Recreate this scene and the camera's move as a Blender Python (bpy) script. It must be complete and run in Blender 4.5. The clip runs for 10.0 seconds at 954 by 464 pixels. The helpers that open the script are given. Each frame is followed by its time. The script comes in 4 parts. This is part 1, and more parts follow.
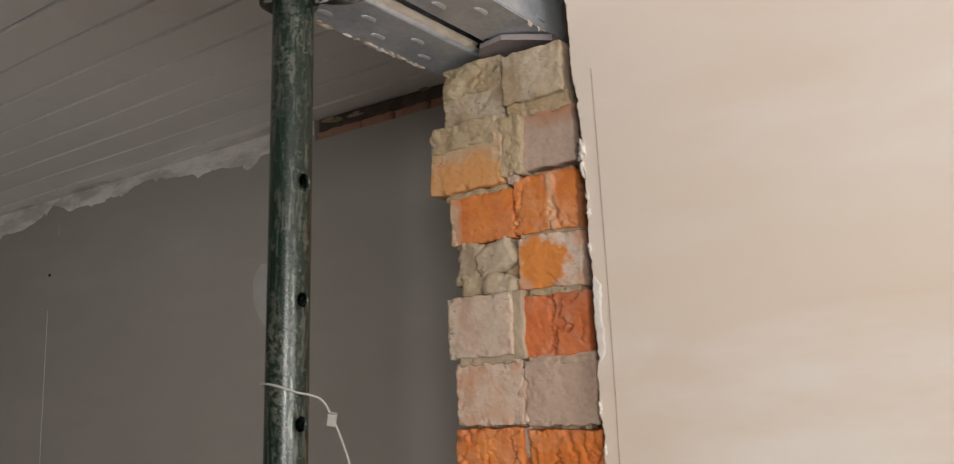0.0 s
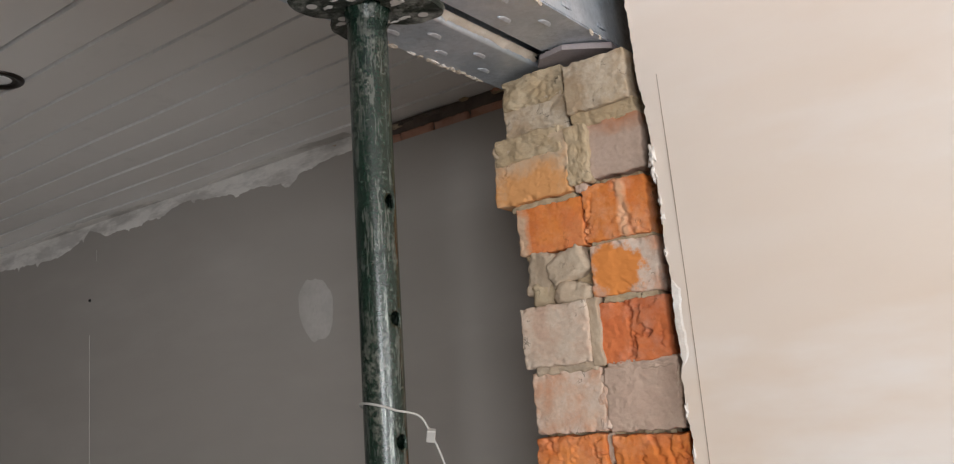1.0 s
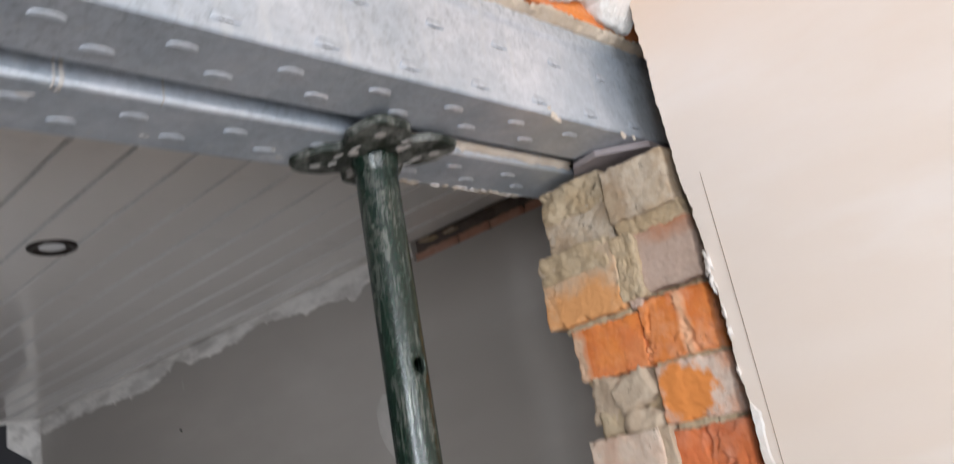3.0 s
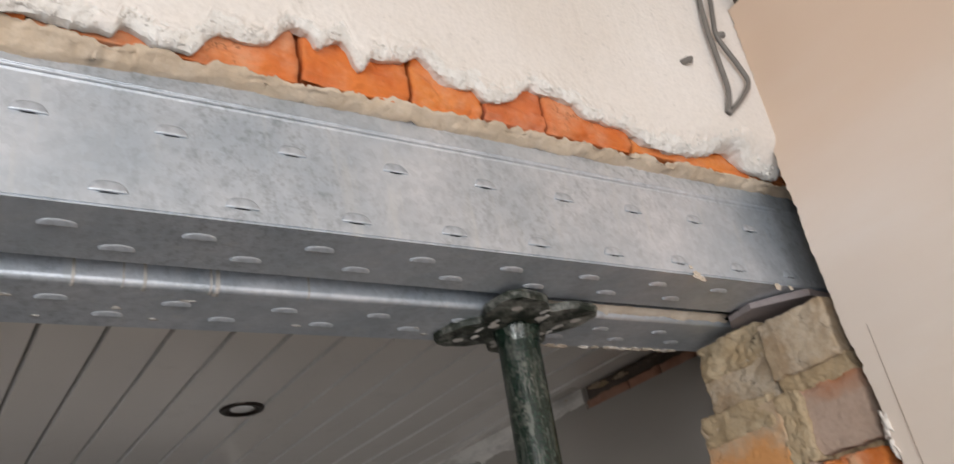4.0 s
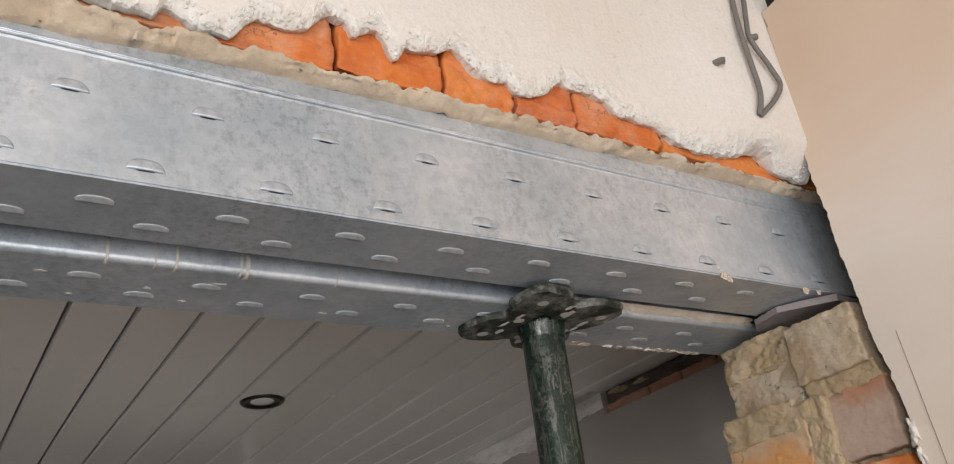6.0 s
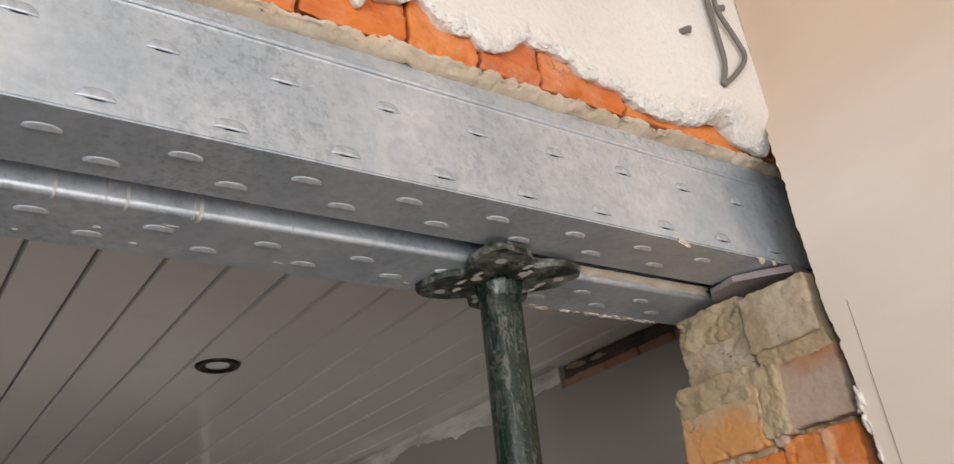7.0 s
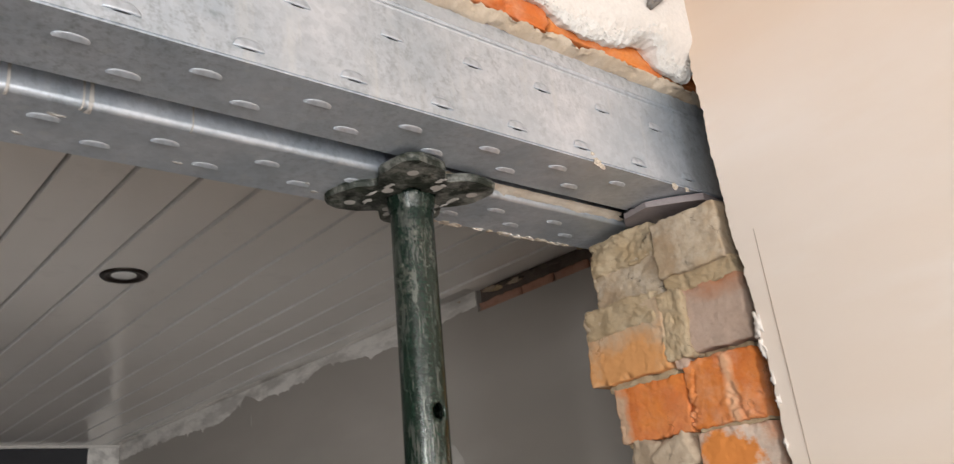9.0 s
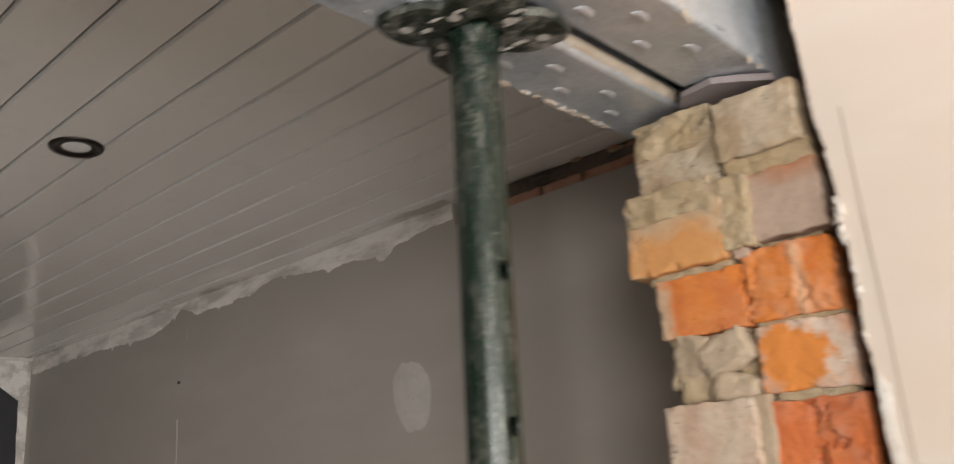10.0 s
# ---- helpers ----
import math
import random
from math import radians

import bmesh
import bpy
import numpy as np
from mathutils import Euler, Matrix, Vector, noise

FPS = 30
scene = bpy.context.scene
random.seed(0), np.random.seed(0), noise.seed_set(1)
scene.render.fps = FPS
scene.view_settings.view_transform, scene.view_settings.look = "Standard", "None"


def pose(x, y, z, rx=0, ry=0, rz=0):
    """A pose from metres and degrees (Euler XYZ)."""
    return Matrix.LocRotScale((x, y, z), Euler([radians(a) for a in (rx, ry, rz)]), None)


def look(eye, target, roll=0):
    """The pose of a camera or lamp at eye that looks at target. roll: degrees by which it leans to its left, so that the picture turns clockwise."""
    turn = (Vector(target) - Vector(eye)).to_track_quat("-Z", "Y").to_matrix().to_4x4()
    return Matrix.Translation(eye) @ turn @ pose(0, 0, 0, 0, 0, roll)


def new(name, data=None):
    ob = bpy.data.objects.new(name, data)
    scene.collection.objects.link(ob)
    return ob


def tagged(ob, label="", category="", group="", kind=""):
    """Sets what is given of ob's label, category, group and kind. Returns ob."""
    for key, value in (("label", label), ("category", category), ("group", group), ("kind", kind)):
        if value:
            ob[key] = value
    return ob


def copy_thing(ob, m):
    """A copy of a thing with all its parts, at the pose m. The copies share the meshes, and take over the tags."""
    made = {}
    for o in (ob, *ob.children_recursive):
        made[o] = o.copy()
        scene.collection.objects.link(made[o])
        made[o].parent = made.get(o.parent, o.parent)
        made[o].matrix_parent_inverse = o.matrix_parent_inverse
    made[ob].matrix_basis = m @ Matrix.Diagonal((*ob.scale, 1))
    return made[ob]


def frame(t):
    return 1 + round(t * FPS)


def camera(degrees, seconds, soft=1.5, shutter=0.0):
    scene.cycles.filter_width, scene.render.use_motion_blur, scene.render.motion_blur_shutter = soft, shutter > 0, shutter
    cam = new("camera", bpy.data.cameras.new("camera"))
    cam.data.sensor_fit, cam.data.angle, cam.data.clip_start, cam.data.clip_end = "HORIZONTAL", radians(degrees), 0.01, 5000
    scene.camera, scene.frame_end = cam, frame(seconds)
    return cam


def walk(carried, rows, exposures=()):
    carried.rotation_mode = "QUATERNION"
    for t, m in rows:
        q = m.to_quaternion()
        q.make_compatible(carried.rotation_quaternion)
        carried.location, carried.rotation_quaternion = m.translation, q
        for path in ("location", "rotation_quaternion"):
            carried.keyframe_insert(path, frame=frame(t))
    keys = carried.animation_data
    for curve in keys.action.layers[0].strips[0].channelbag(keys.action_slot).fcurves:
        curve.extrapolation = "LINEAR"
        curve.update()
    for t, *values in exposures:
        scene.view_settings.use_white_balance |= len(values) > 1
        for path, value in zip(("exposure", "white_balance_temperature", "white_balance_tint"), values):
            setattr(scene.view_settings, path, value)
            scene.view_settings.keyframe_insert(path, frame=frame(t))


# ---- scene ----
cam = camera(58.8, 10.0, soft=1.1, shutter=0.5)
PATH = [
    (0, (-0.0487, 0.0476, 1.6228), (-1.3433, 1.9233, 2.0613), -2.5),
    (0.5, (-0.094, 0.0313, 1.631), (-1.3943, 1.9001, 2.0764), -1.9),
    (1, (-0.1125, -0.0116, 1.6379), (-1.4222, 1.8502, 2.0857), -5.1),
    (1.5, (-0.1172, -0.0267, 1.646), (-1.414, 1.8456, 2.0915), -5.6),
    (2, (-0.1322, -0.036, 1.6472), (-1.4256, 1.8398, 2.088), -6.4),
    (2.3, (-0.1427, -0.0441, 1.6507), (-1.4129, 1.8421, 2.1077), -7.2),
    (2.5, (-0.123, -0.036, 1.68), (-1.273, 1.549, 2.087), -9.2),
    (2.7, (-0.1079, 0.0139, 1.7203), (-1.5173, 1.7887, 2.2133), -10.2),
    (3, (-0.0858, 0.087, 1.7458), (-1.5509, 1.7736, 2.3722), -11.3),
    (3.2, (-0.0661, 0.123, 1.7725), (-1.5822, 1.7296, 2.4824), -12.1),
    (4.3, (-0.0325, 0.1172, 1.7783), (-1.6913, 1.3305, 2.8548), -9.5),
    (4.5, (-0.0336, 0.1206, 1.776), (-1.6924, 1.3317, 2.8536), -9.4),
    (5, (-0.036, 0.1102, 1.769), (-1.7029, 1.3131, 2.8455), -9.1),
    (5.5, (-0.0406, 0.1114, 1.7678), (-1.7075, 1.3189, 2.8385), -8.7),
    (6.8, (-0.051, 0.1195, 1.7609), (-1.7133, 1.385, 2.7724), -7.1),
    (7, (-0.0545, 0.1253, 1.7423), (-1.6913, 1.4268, 2.748), -7.3),
    (7.5, (-0.0406, 0.1346, 1.7493), (-1.682, 1.4918, 2.668), -6.0),
    (8, (-0.0464, 0.1392, 1.7423), (-1.6286, 1.5718, 2.6494), -7.0),
    (8.5, (-0.0545, 0.1404, 1.74), (-1.6507, 1.6008, 2.5787), -7.1),
    (9, (-0.0626, 0.152, 1.733), (-1.6518, 1.6379, 2.5381), -6.5),
    (9.2, (-0.0603, 0.1554, 1.733), (-1.6112, 1.6936, 2.5149), -6.6),
    (9.5, (-0.1067, 0.174, 1.7029), (-1.6008, 1.7934, 2.4314), -6.1),
    (9.7, (-0.1612, 0.1717, 1.6878), (-1.6368, 1.8235, 2.378), -5.1),
    (10, (-0.267, 0.141, 1.685), (-1.532, 1.578, 2.263), -4.1),
]
EXPOSURES = [(0.0, -0.24, 6735, 10), (0.6, -0.02, 6450, 10), (1.0, 0.0, 6315, 10), (2.0, 0.06, 6190, 10), (2.8, 0.25, 5970, 10), (3.2, 0.25, 5990, 10), (4.3, -0.42, 6500, 10), (5.6, -0.29, 6540, 10), (6.9, -0.16, 6560, 10), (7.5, 0.04, 6520, 10), (8.5, 0.10, 6500, 10), (9.2, 0.12, 6550, 10), (10.0, 0.25, 6850, 10)]
walk(cam, [(t, look(eye, target, roll)) for t, eye, target, roll in PATH], EXPOSURES)

# ---- world and light ----
world = bpy.data.worlds.new("world")
scene.world = world
world.use_nodes = True
wn = world.node_tree.nodes
sky = wn.new("ShaderNodeTexSky")
sky.sky_type, sky.sun_disc, sky.sun_elevation, sky.sun_rotation = "NISHITA", False, radians(35), radians(80)
world.node_tree.links.new(sky.outputs[0], wn["Background"].inputs[0])
wn["Background"].inputs[1].default_value = 0.12


def window_light(name, m, width, height, watts, colour):
    data = bpy.data.lights.new(name, "AREA")
    data.shape, data.size, data.size_y, data.energy, data.color = "RECTANGLE", width, height, watts, colour
    ob = new(name, data)
    ob.matrix_world = m
    return ob


window_light("window_light_garden", look((3.16, -0.6, 1.15), (0.0, -0.3, 1.25)), 1.9, 1.9, 84, (0.97, 0.98, 1.0))
window_light("window_light_side", look((2.4, -3.16, 1.5), (2.0, 0.0, 1.4)), 1.4, 1.3, 114, (0.97, 0.985, 1.0))


# ---- materials ----
def nodes_of(name):
    mat = bpy.data.materials.new(name)
    mat.use_nodes = True
    nt = mat.node_tree
    return mat, nt, nt.nodes["Principled BSDF"]


def coords(nt, scale=(1, 1, 1)):
    tc, mp = nt.nodes.new("ShaderNodeTexCoord"), nt.nodes.new("ShaderNodeMapping")
    mp.inputs["Scale"].default_value = scale
    nt.links.new(tc.outputs["Object"], mp.inputs["Vector"])
    return mp.outputs["Vector"]


def noise_tex(nt, vec, scale, detail=4.0, rough=0.55, seed=None):
    n = nt.nodes.new("ShaderNodeTexNoise")
    n.noise_dimensions = "4D"
    n.inputs["Scale"].default_value, n.inputs["Detail"].default_value, n.inputs["Roughness"].default_value = scale, detail, rough
    nt.links.new(vec, n.inputs["Vector"])
    if seed is None:
        info, mul = nt.nodes.new("ShaderNodeObjectInfo"), nt.nodes.new("ShaderNodeMath")
        mul.operation = "MULTIPLY"
        mul.inputs[1].default_value = 40.0
        nt.links.new(info.outputs["Random"], mul.inputs[0])
        nt.links.new(mul.outputs[0], n.inputs["W"])
    else:
        n.inputs["W"].default_value = seed
    return n.outputs["Fac"]


def ramp(nt, fac, lo, hi):
    r = nt.nodes.new("ShaderNodeMapRange")
    r.inputs["From Min"].default_value, r.inputs["From Max"].default_value = lo, hi
    nt.links.new(fac, r.inputs["Value"])
    return r.outputs["Result"]


def mix(nt, fac, a, b):
    m = nt.nodes.new("ShaderNodeMix")
    m.data_type = "RGBA"
    for sock, v in ((m.inputs[0], fac), (m.inputs[6], a), (m.inputs[7], b)):
        if isinstance(v, (tuple, float, int)):
            sock.default_value = (*v, 1) if isinstance(v, tuple) else v
        else:
            nt.links.new(v, sock)
    return m.outputs[2]


def times(nt, a, b):
    m = nt.nodes.new("ShaderNodeMath")
    m.operation = "MULTIPLY"
    for sock, v in zip(m.inputs, (a, b)):
        if isinstance(v, (float, int)):
            sock.default_value = v
        else:
            nt.links.new(v, sock)
    return m.outputs[0]


def relief(nt, bsdf, fac, strength, distance):
    b = nt.nodes.new("ShaderNodeBump")
    b.inputs["Strength"].default_value, b.inputs["Distance"].default_value = strength, distance
    nt.links.new(fac, b.inputs["Height"])
    nt.links.new(b.outputs["Normal"], bsdf.inputs["Normal"])


def rough_mat(name, base, second, dust, dust_amount=0.5, scale=18.0, fine=230.0, bump=0.42, roughness=0.9, stretch=(1, 1, 1), cover=(0.42, 0.6), seed=None, cracks=0.0):
    """Mineral surfaces: two tones in patches, dust or lime on top, fine grain in colour and relief."""
    mat, nt, bsdf = nodes_of(name)
    vec = coords(nt, stretch)
    big = ramp(nt, noise_tex(nt, vec, scale, 5.0, 0.6, seed), cover[0], cover[1])
    mid = noise_tex(nt, vec, scale * 3.1, 6.0, 0.7, seed)
    small = noise_tex(nt, vec, fine, 4.0, 0.65, seed)
    c = mix(nt, big, base, second)
    smear_ = noise_tex(nt, vec, scale * 0.62, 7.0, 0.68, None if seed is None else seed + 20.0)
    c = mix(nt, times(nt, ramp(nt, smear_, 0.46, 0.66), 0.9 * dust_amount), c, dust)
    c = mix(nt, times(nt, times(nt, ramp(nt, mid, 0.46, 0.70), ramp(nt, smear_, 0.38, 0.58)), 0.6 * dust_amount), c, dust)
    pits = noise_tex(nt, vec, fine * 0.42, 5.0, 0.7, seed)
    c = mix(nt, times(nt, ramp(nt, pits, 0.60, 0.70), 0.3), c, tuple(v * 0.4 for v in base))
    c = mix(nt, times(nt, ramp(nt, small, 0.42, 0.7), 0.2), c, tuple(v * 0.55 for v in base))
    nt.links.new(c, bsdf.inputs["Base Color"])
    bsdf.inputs["Roughness"].default_value = roughness
    bsdf.inputs["Specular IOR Level"].default_value = 0.25
    height = small
    if cracks:
        # short branching cracks: where a slow noise crosses its middle value
        line = nt.nodes.new("ShaderNodeMath")
        line.operation = "SUBTRACT"
        line.inputs[1].default_value = 0.5
        nt.links.new(noise_tex(nt, vec, 15.0, 5.0, 0.58, None if seed is None else seed + 31.0), line.inputs[0])
        size = nt.nodes.new("ShaderNodeMath")
        size.operation = "ABSOLUTE"
        nt.links.new(line.outputs[0], size.inputs[0])
        thin = times(nt, ramp(nt, size.outputs[0], 0.0065, 0.002), ramp(nt, smear_, 0.55, 0.60))
        c = mix(nt, times(nt, thin, cracks), c, tuple(v * 0.16 for v in base))
        deep = nt.nodes.new("ShaderNodeMath")
        deep.operation = "MULTIPLY_ADD"
        nt.links.new(thin, deep.inputs[0])
        deep.inputs[1].default_value = -1.6
        coarse = noise_tex(nt, vec, fine * 0.55, 6.0, 0.7, seed)
        nt.links.new(coarse, deep.inputs[2])
        height = deep.outputs[0]
        nt.links.new(c, bsdf.inputs["Base Color"])
    relief(nt, bsdf, height, bump, 0.002 if not cracks else 0.0028)
    return mat


def spotted(name, base, second, dust, centre, size, patch, soft=0.1, **kw):
    """A brick face with one fresh patch of another colour, at a place on the brick."""
    mat = rough_mat(name, base, second, dust, **kw)
    nt = mat.node_tree
    bsdf = nt.nodes["Principled BSDF"]
    old = bsdf.inputs["Base Color"].links[0].from_socket
    vec = coords(nt)
    dist = nt.nodes.new("ShaderNodeVectorMath")
    dist.operation = "SUBTRACT"
    nt.links.new(vec, dist.inputs[0])
    dist.inputs[1].default_value = centre
    sc = nt.nodes.new("ShaderNodeVectorMath")
    sc.operation = "DIVIDE"
    nt.links.new(dist.outputs[0], sc.inputs[0])
    sc.inputs[1].default_value = size
    ln = nt.nodes.new("ShaderNodeVectorMath")
    ln.operation = "LENGTH"
    nt.links.new(sc.outputs[0], ln.inputs[0])
    add = nt.nodes.new("ShaderNodeMath")
    add.operation = "MULTIPLY_ADD"
    add.inputs[1].default_value = 2.6
    nt.links.new(noise_tex(nt, vec, 30.0, 5.0, 0.65), add.inputs[0])
    nt.links.new(ln.outputs["Value"], add.inputs[2])
    nt.links.new(mix(nt, ramp(nt, add.outputs[0], 2.29 - soft, 2.29 + soft), patch, old), bsdf.inputs["Base Color"])
    return mat


def soft_mat(name, base, second, pale, roughness=0.6, upper_tone=None):
    """Trowelled plaster that dries in wide soft swirls."""
    mat, nt, bsdf = nodes_of(name)
    turned = nt.nodes.new("ShaderNodeMapping")
    turned.inputs["Rotation"].default_value, turned.inputs["Scale"].default_value = (0, radians(24), 0), (0.7, 1, 2.3)
    nt.links.new(coords(nt), turned.inputs["Vector"])
    vec = turned.outputs["Vector"]
    c = mix(nt, ramp(nt, noise_tex(nt, vec, 1.7, 3.0, 0.5, 8.0), 0.34, 0.66), base, second)
    c = mix(nt, times(nt, ramp(nt, noise_tex(nt, vec, 3.4, 5.0, 0.55, 2.5), 0.48, 0.72), 0.8), c, pale)
    c = mix(nt, times(nt, ramp(nt, noise_tex(nt, vec, 7.0, 6.0, 0.6, 5.5), 0.55, 0.8), 0.35), c, base)
    if upper_tone:
        # browner and darker towards the top, with an uneven border
        sep, add = nt.nodes.new("ShaderNodeSeparateXYZ"), nt.nodes.new("ShaderNodeMath")
        nt.links.new(coords(nt), sep.inputs[0])
        add.operation = "MULTIPLY_ADD"
        add.inputs[1].default_value = 0.5
        nt.links.new(noise_tex(nt, vec, 2.2, 4.0, 0.55, 3.0), add.inputs[0])
        nt.links.new(sep.outputs["Z"], add.inputs[2])
        c = mix(nt, times(nt, ramp(nt, add.outputs[0], 2.10, 2.75), 0.85), c, upper_tone)
    nt.links.new(c, bsdf.inputs["Base Color"])
    bsdf.inputs["Roughness"].default_value = roughness
    relief(nt, bsdf, noise_tex(nt, vec, 16.0, 3.0, 0.5, 1.0), 0.05, 0.004)
    return mat


ORANGE, DEEP, LIME = (0.68, 0.222, 0.052), (0.60, 0.165, 0.037), (0.66, 0.54, 0.44)
M_ORANGE = rough_mat("brick_orange", ORANGE, DEEP, LIME, 0.22, 26.0, cracks=0.55, bump=0.24)
M_RED = rough_mat("brick_red", (0.62, 0.18, 0.062), (0.53, 0.14, 0.048), LIME, 0.25, 26.0, cracks=0.55, bump=0.24)
M_STREAK = spotted("brick_orange_limed", ORANGE, DEEP, LIME, (0.012, -0.05, 0.0), (0.008, 0.2, 0.06), (0.64, 0.36, 0.21), soft=0.5, dust_amount=0.3, scale=26.0, cracks=0.55, bump=0.24)
M_PALEORANGE = rough_mat("brick_orange_pale", (0.64, 0.185, 0.045), (0.58, 0.145, 0.034), (0.66, 0.42, 0.28), 0.3, 22.0, cracks=0.55, bump=0.24)
M_LIMED = rough_mat("brick_orange_lime_smeared", (0.64, 0.185, 0.045), (0.58, 0.145, 0.034), (0.70, 0.50, 0.35), 0.4, 17.0, cracks=0.55, bump=0.24)
M_GREYEND = spotted("brick_orange_greyed", ORANGE, DEEP, LIME, (-0.05, -0.05, -0.005), (0.012, 0.2, 0.05), (0.54, 0.36, 0.24), soft=0.45, dust_amount=0.12, scale=26.0, cracks=0.55, bump=0.24)
M_GREY = rough_mat("brick_grey_crusted", (0.43, 0.325, 0.215), (0.38, 0.27, 0.17), (0.58, 0.505, 0.41), 0.8, 22.0, bump=0.5, cracks=0.8)
M_MAUVE = spotted("brick_mauve", (0.43, 0.315, 0.245), (0.47, 0.35, 0.28), (0.54, 0.46, 0.40), (0.02, -0.05, 0.04), (0.045, 0.2, 0.016), (0.42, 0.19, 0.10), soft=0.7, dust_amount=0.45, scale=20.0, cracks=0.8, bump=0.24)
M_MAUVE_PLAIN = rough_mat("brick_mauve_grey", (0.47, 0.335, 0.26), (0.49, 0.36, 0.28), (0.55, 0.43, 0.34), 0.5, 22.0, bump=0.6, cracks=0.8)
M_TAN = spotted("brick_tan_burnt", (0.49, 0.37, 0.255), (0.47, 0.35, 0.235), (0.53, 0.46, 0.36), (0.0, -0.05, -0.034), (0.10, 0.2, 0.040), (0.62, 0.30, 0.115), soft=0.55, dust_amount=0.5, scale=20.0, bump=0.35, cracks=0.8)
M_WHITE = rough_mat("brick_limewashed", (0.55, 0.44, 0.345), (0.53, 0.365, 0.27), (0.64, 0.55, 0.45), 0.75, 24.0, cracks=0.8, bump=0.24)
M_PINK = rough_mat("brick_pink_limed", (0.60, 0.44, 0.335), (0.58, 0.31, 0.19), (0.66, 0.57, 0.49), 0.8, 24.0, cracks=0.8, bump=0.24)
M_PATCH = spotted("brick_limed_with_orange_patch", (0.60, 0.42, 0.315), (0.60, 0.31, 0.19), (0.68, 0.60, 0.52), (-0.012, -0.05, -0.010), (0.036, 0.2, 0.042), (0.67, 0.24, 0.06), soft=0.14, dust_amount=0.8, scale=26.0, cracks=0.8, bump=0.24)
M_MORTAR = rough_mat("mortar", (0.405, 0.297, 0.175), (0.43, 0.33, 0.212), (0.52, 0.44, 0.32), 0.55, 24.0, bump=0.5, cracks=0.8)
M_MORTAR_GREY = rough_mat("mortar_grey", (0.42, 0.32, 0.225), (0.46, 0.36, 0.26), (0.53, 0.45, 0.35), 0.5, 30.0, bump=0.22, cracks=0.8)
M_BED = rough_mat("bed_mortar", (0.56, 0.45, 0.335), (0.48, 0.38, 0.28), (0.64, 0.55, 0.45), 0.7, 22.0, fine=260.0, bump=0.6)
M_PALEMORTAR = rough_mat("pale_mortar", (0.57, 0.49, 0.40), (0.49, 0.41, 0.32), (0.66, 0.60, 0.52), 0.6, 30.0, bump=0.6)
M_SLATE = rough_mat("slate", (0.27, 0.23, 0.23), (0.24, 0.205, 0.205), (0.36, 0.32, 0.30), 0.4, 14.0, bump=0.25, roughness=0.7)
M_LIMEPLASTER = rough_mat("old_plaster", (0.74, 0.685, 0.635), (0.71, 0.65, 0.59), (0.79, 0.75, 0.71), 0.6, 5.0, fine=210.0, bump=0.35, seed=3.0)
M_BROKEN = rough_mat("broken_plaster_edge", (0.74, 0.71, 0.67), (0.66, 0.62, 0.57), (0.80, 0.78, 0.75), 0.7, 70.0, fine=300.0, bump=0.6, seed=5.0)
M_SKIM = soft_mat("drying_skim_plaster", (0.69, 0.57, 0.47), (0.745, 0.675, 0.615), (0.775, 0.73, 0.695), upper_tone=(0.61, 0.445, 0.325))
M_CHIP = rough_mat("gypsum_chip", (0.78, 0.73, 0.68), (0.70, 0.62, 0.55), (0.82, 0.79, 0.75), 0.5, 40.0)
M_GREYWALL = soft_mat("grey_wall", (0.338, 0.312, 0.282), (0.368, 0.340, 0.308), (0.388, 0.360, 0.328), 0.55)
M_FILLER = rough_mat("joint_filler", (0.78, 0.75, 0.71), (0.50, 0.475, 0.445), (0.82, 0.80, 0.77), 0.3, 16.0, fine=90.0, stretch=(0.3, 1, 1), cover=(0.46, 0.58), bump=0.15, roughness=0.8, seed=4.0)
M_THINFILLER = rough_mat("thin_filler", (0.50, 0.475, 0.445), (0.45, 0.43, 0.40), (0.54, 0.515, 0.485), 0.4, 14.0, fine=90.0, bump=0.1, roughness=0.8, seed=7.0)
M_DARKWALL = rough_mat("charcoal_wall", (0.045, 0.045, 0.05), (0.05, 0.05, 0.055), (0.07, 0.07, 0.07), 0.2, 6.0, bump=0.1)
M_CONCRETE = rough_mat("concrete_floor", (0.25, 0.238, 0.225), (0.22, 0.21, 0.198), (0.31, 0.295, 0.28), 0.5, 3.0, bump=0.3, seed=1.0)
M_ROOM = rough_mat("room_plaster", (0.62, 0.58, 0.54), (0.66, 0.625, 0.585), (0.70, 0.665, 0.63), 0.3, 2.0, bump=0.1, seed=6.0)
M_FAR_GREY = rough_mat("far_room_grey", (0.38, 0.357, 0.334), (0.34, 0.32, 0.30), (0.43, 0.407, 0.384), 0.4, 3.0, bump=0.2, seed=9.0)
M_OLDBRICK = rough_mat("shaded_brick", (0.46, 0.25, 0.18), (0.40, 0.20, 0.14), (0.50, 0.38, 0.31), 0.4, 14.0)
M_DARKMORTAR = rough_mat("dark_mortar", (0.12, 0.095, 0.08), (0.16, 0.125, 0.105), (0.22, 0.18, 0.15), 0.5, 40.0, bump=1.0)


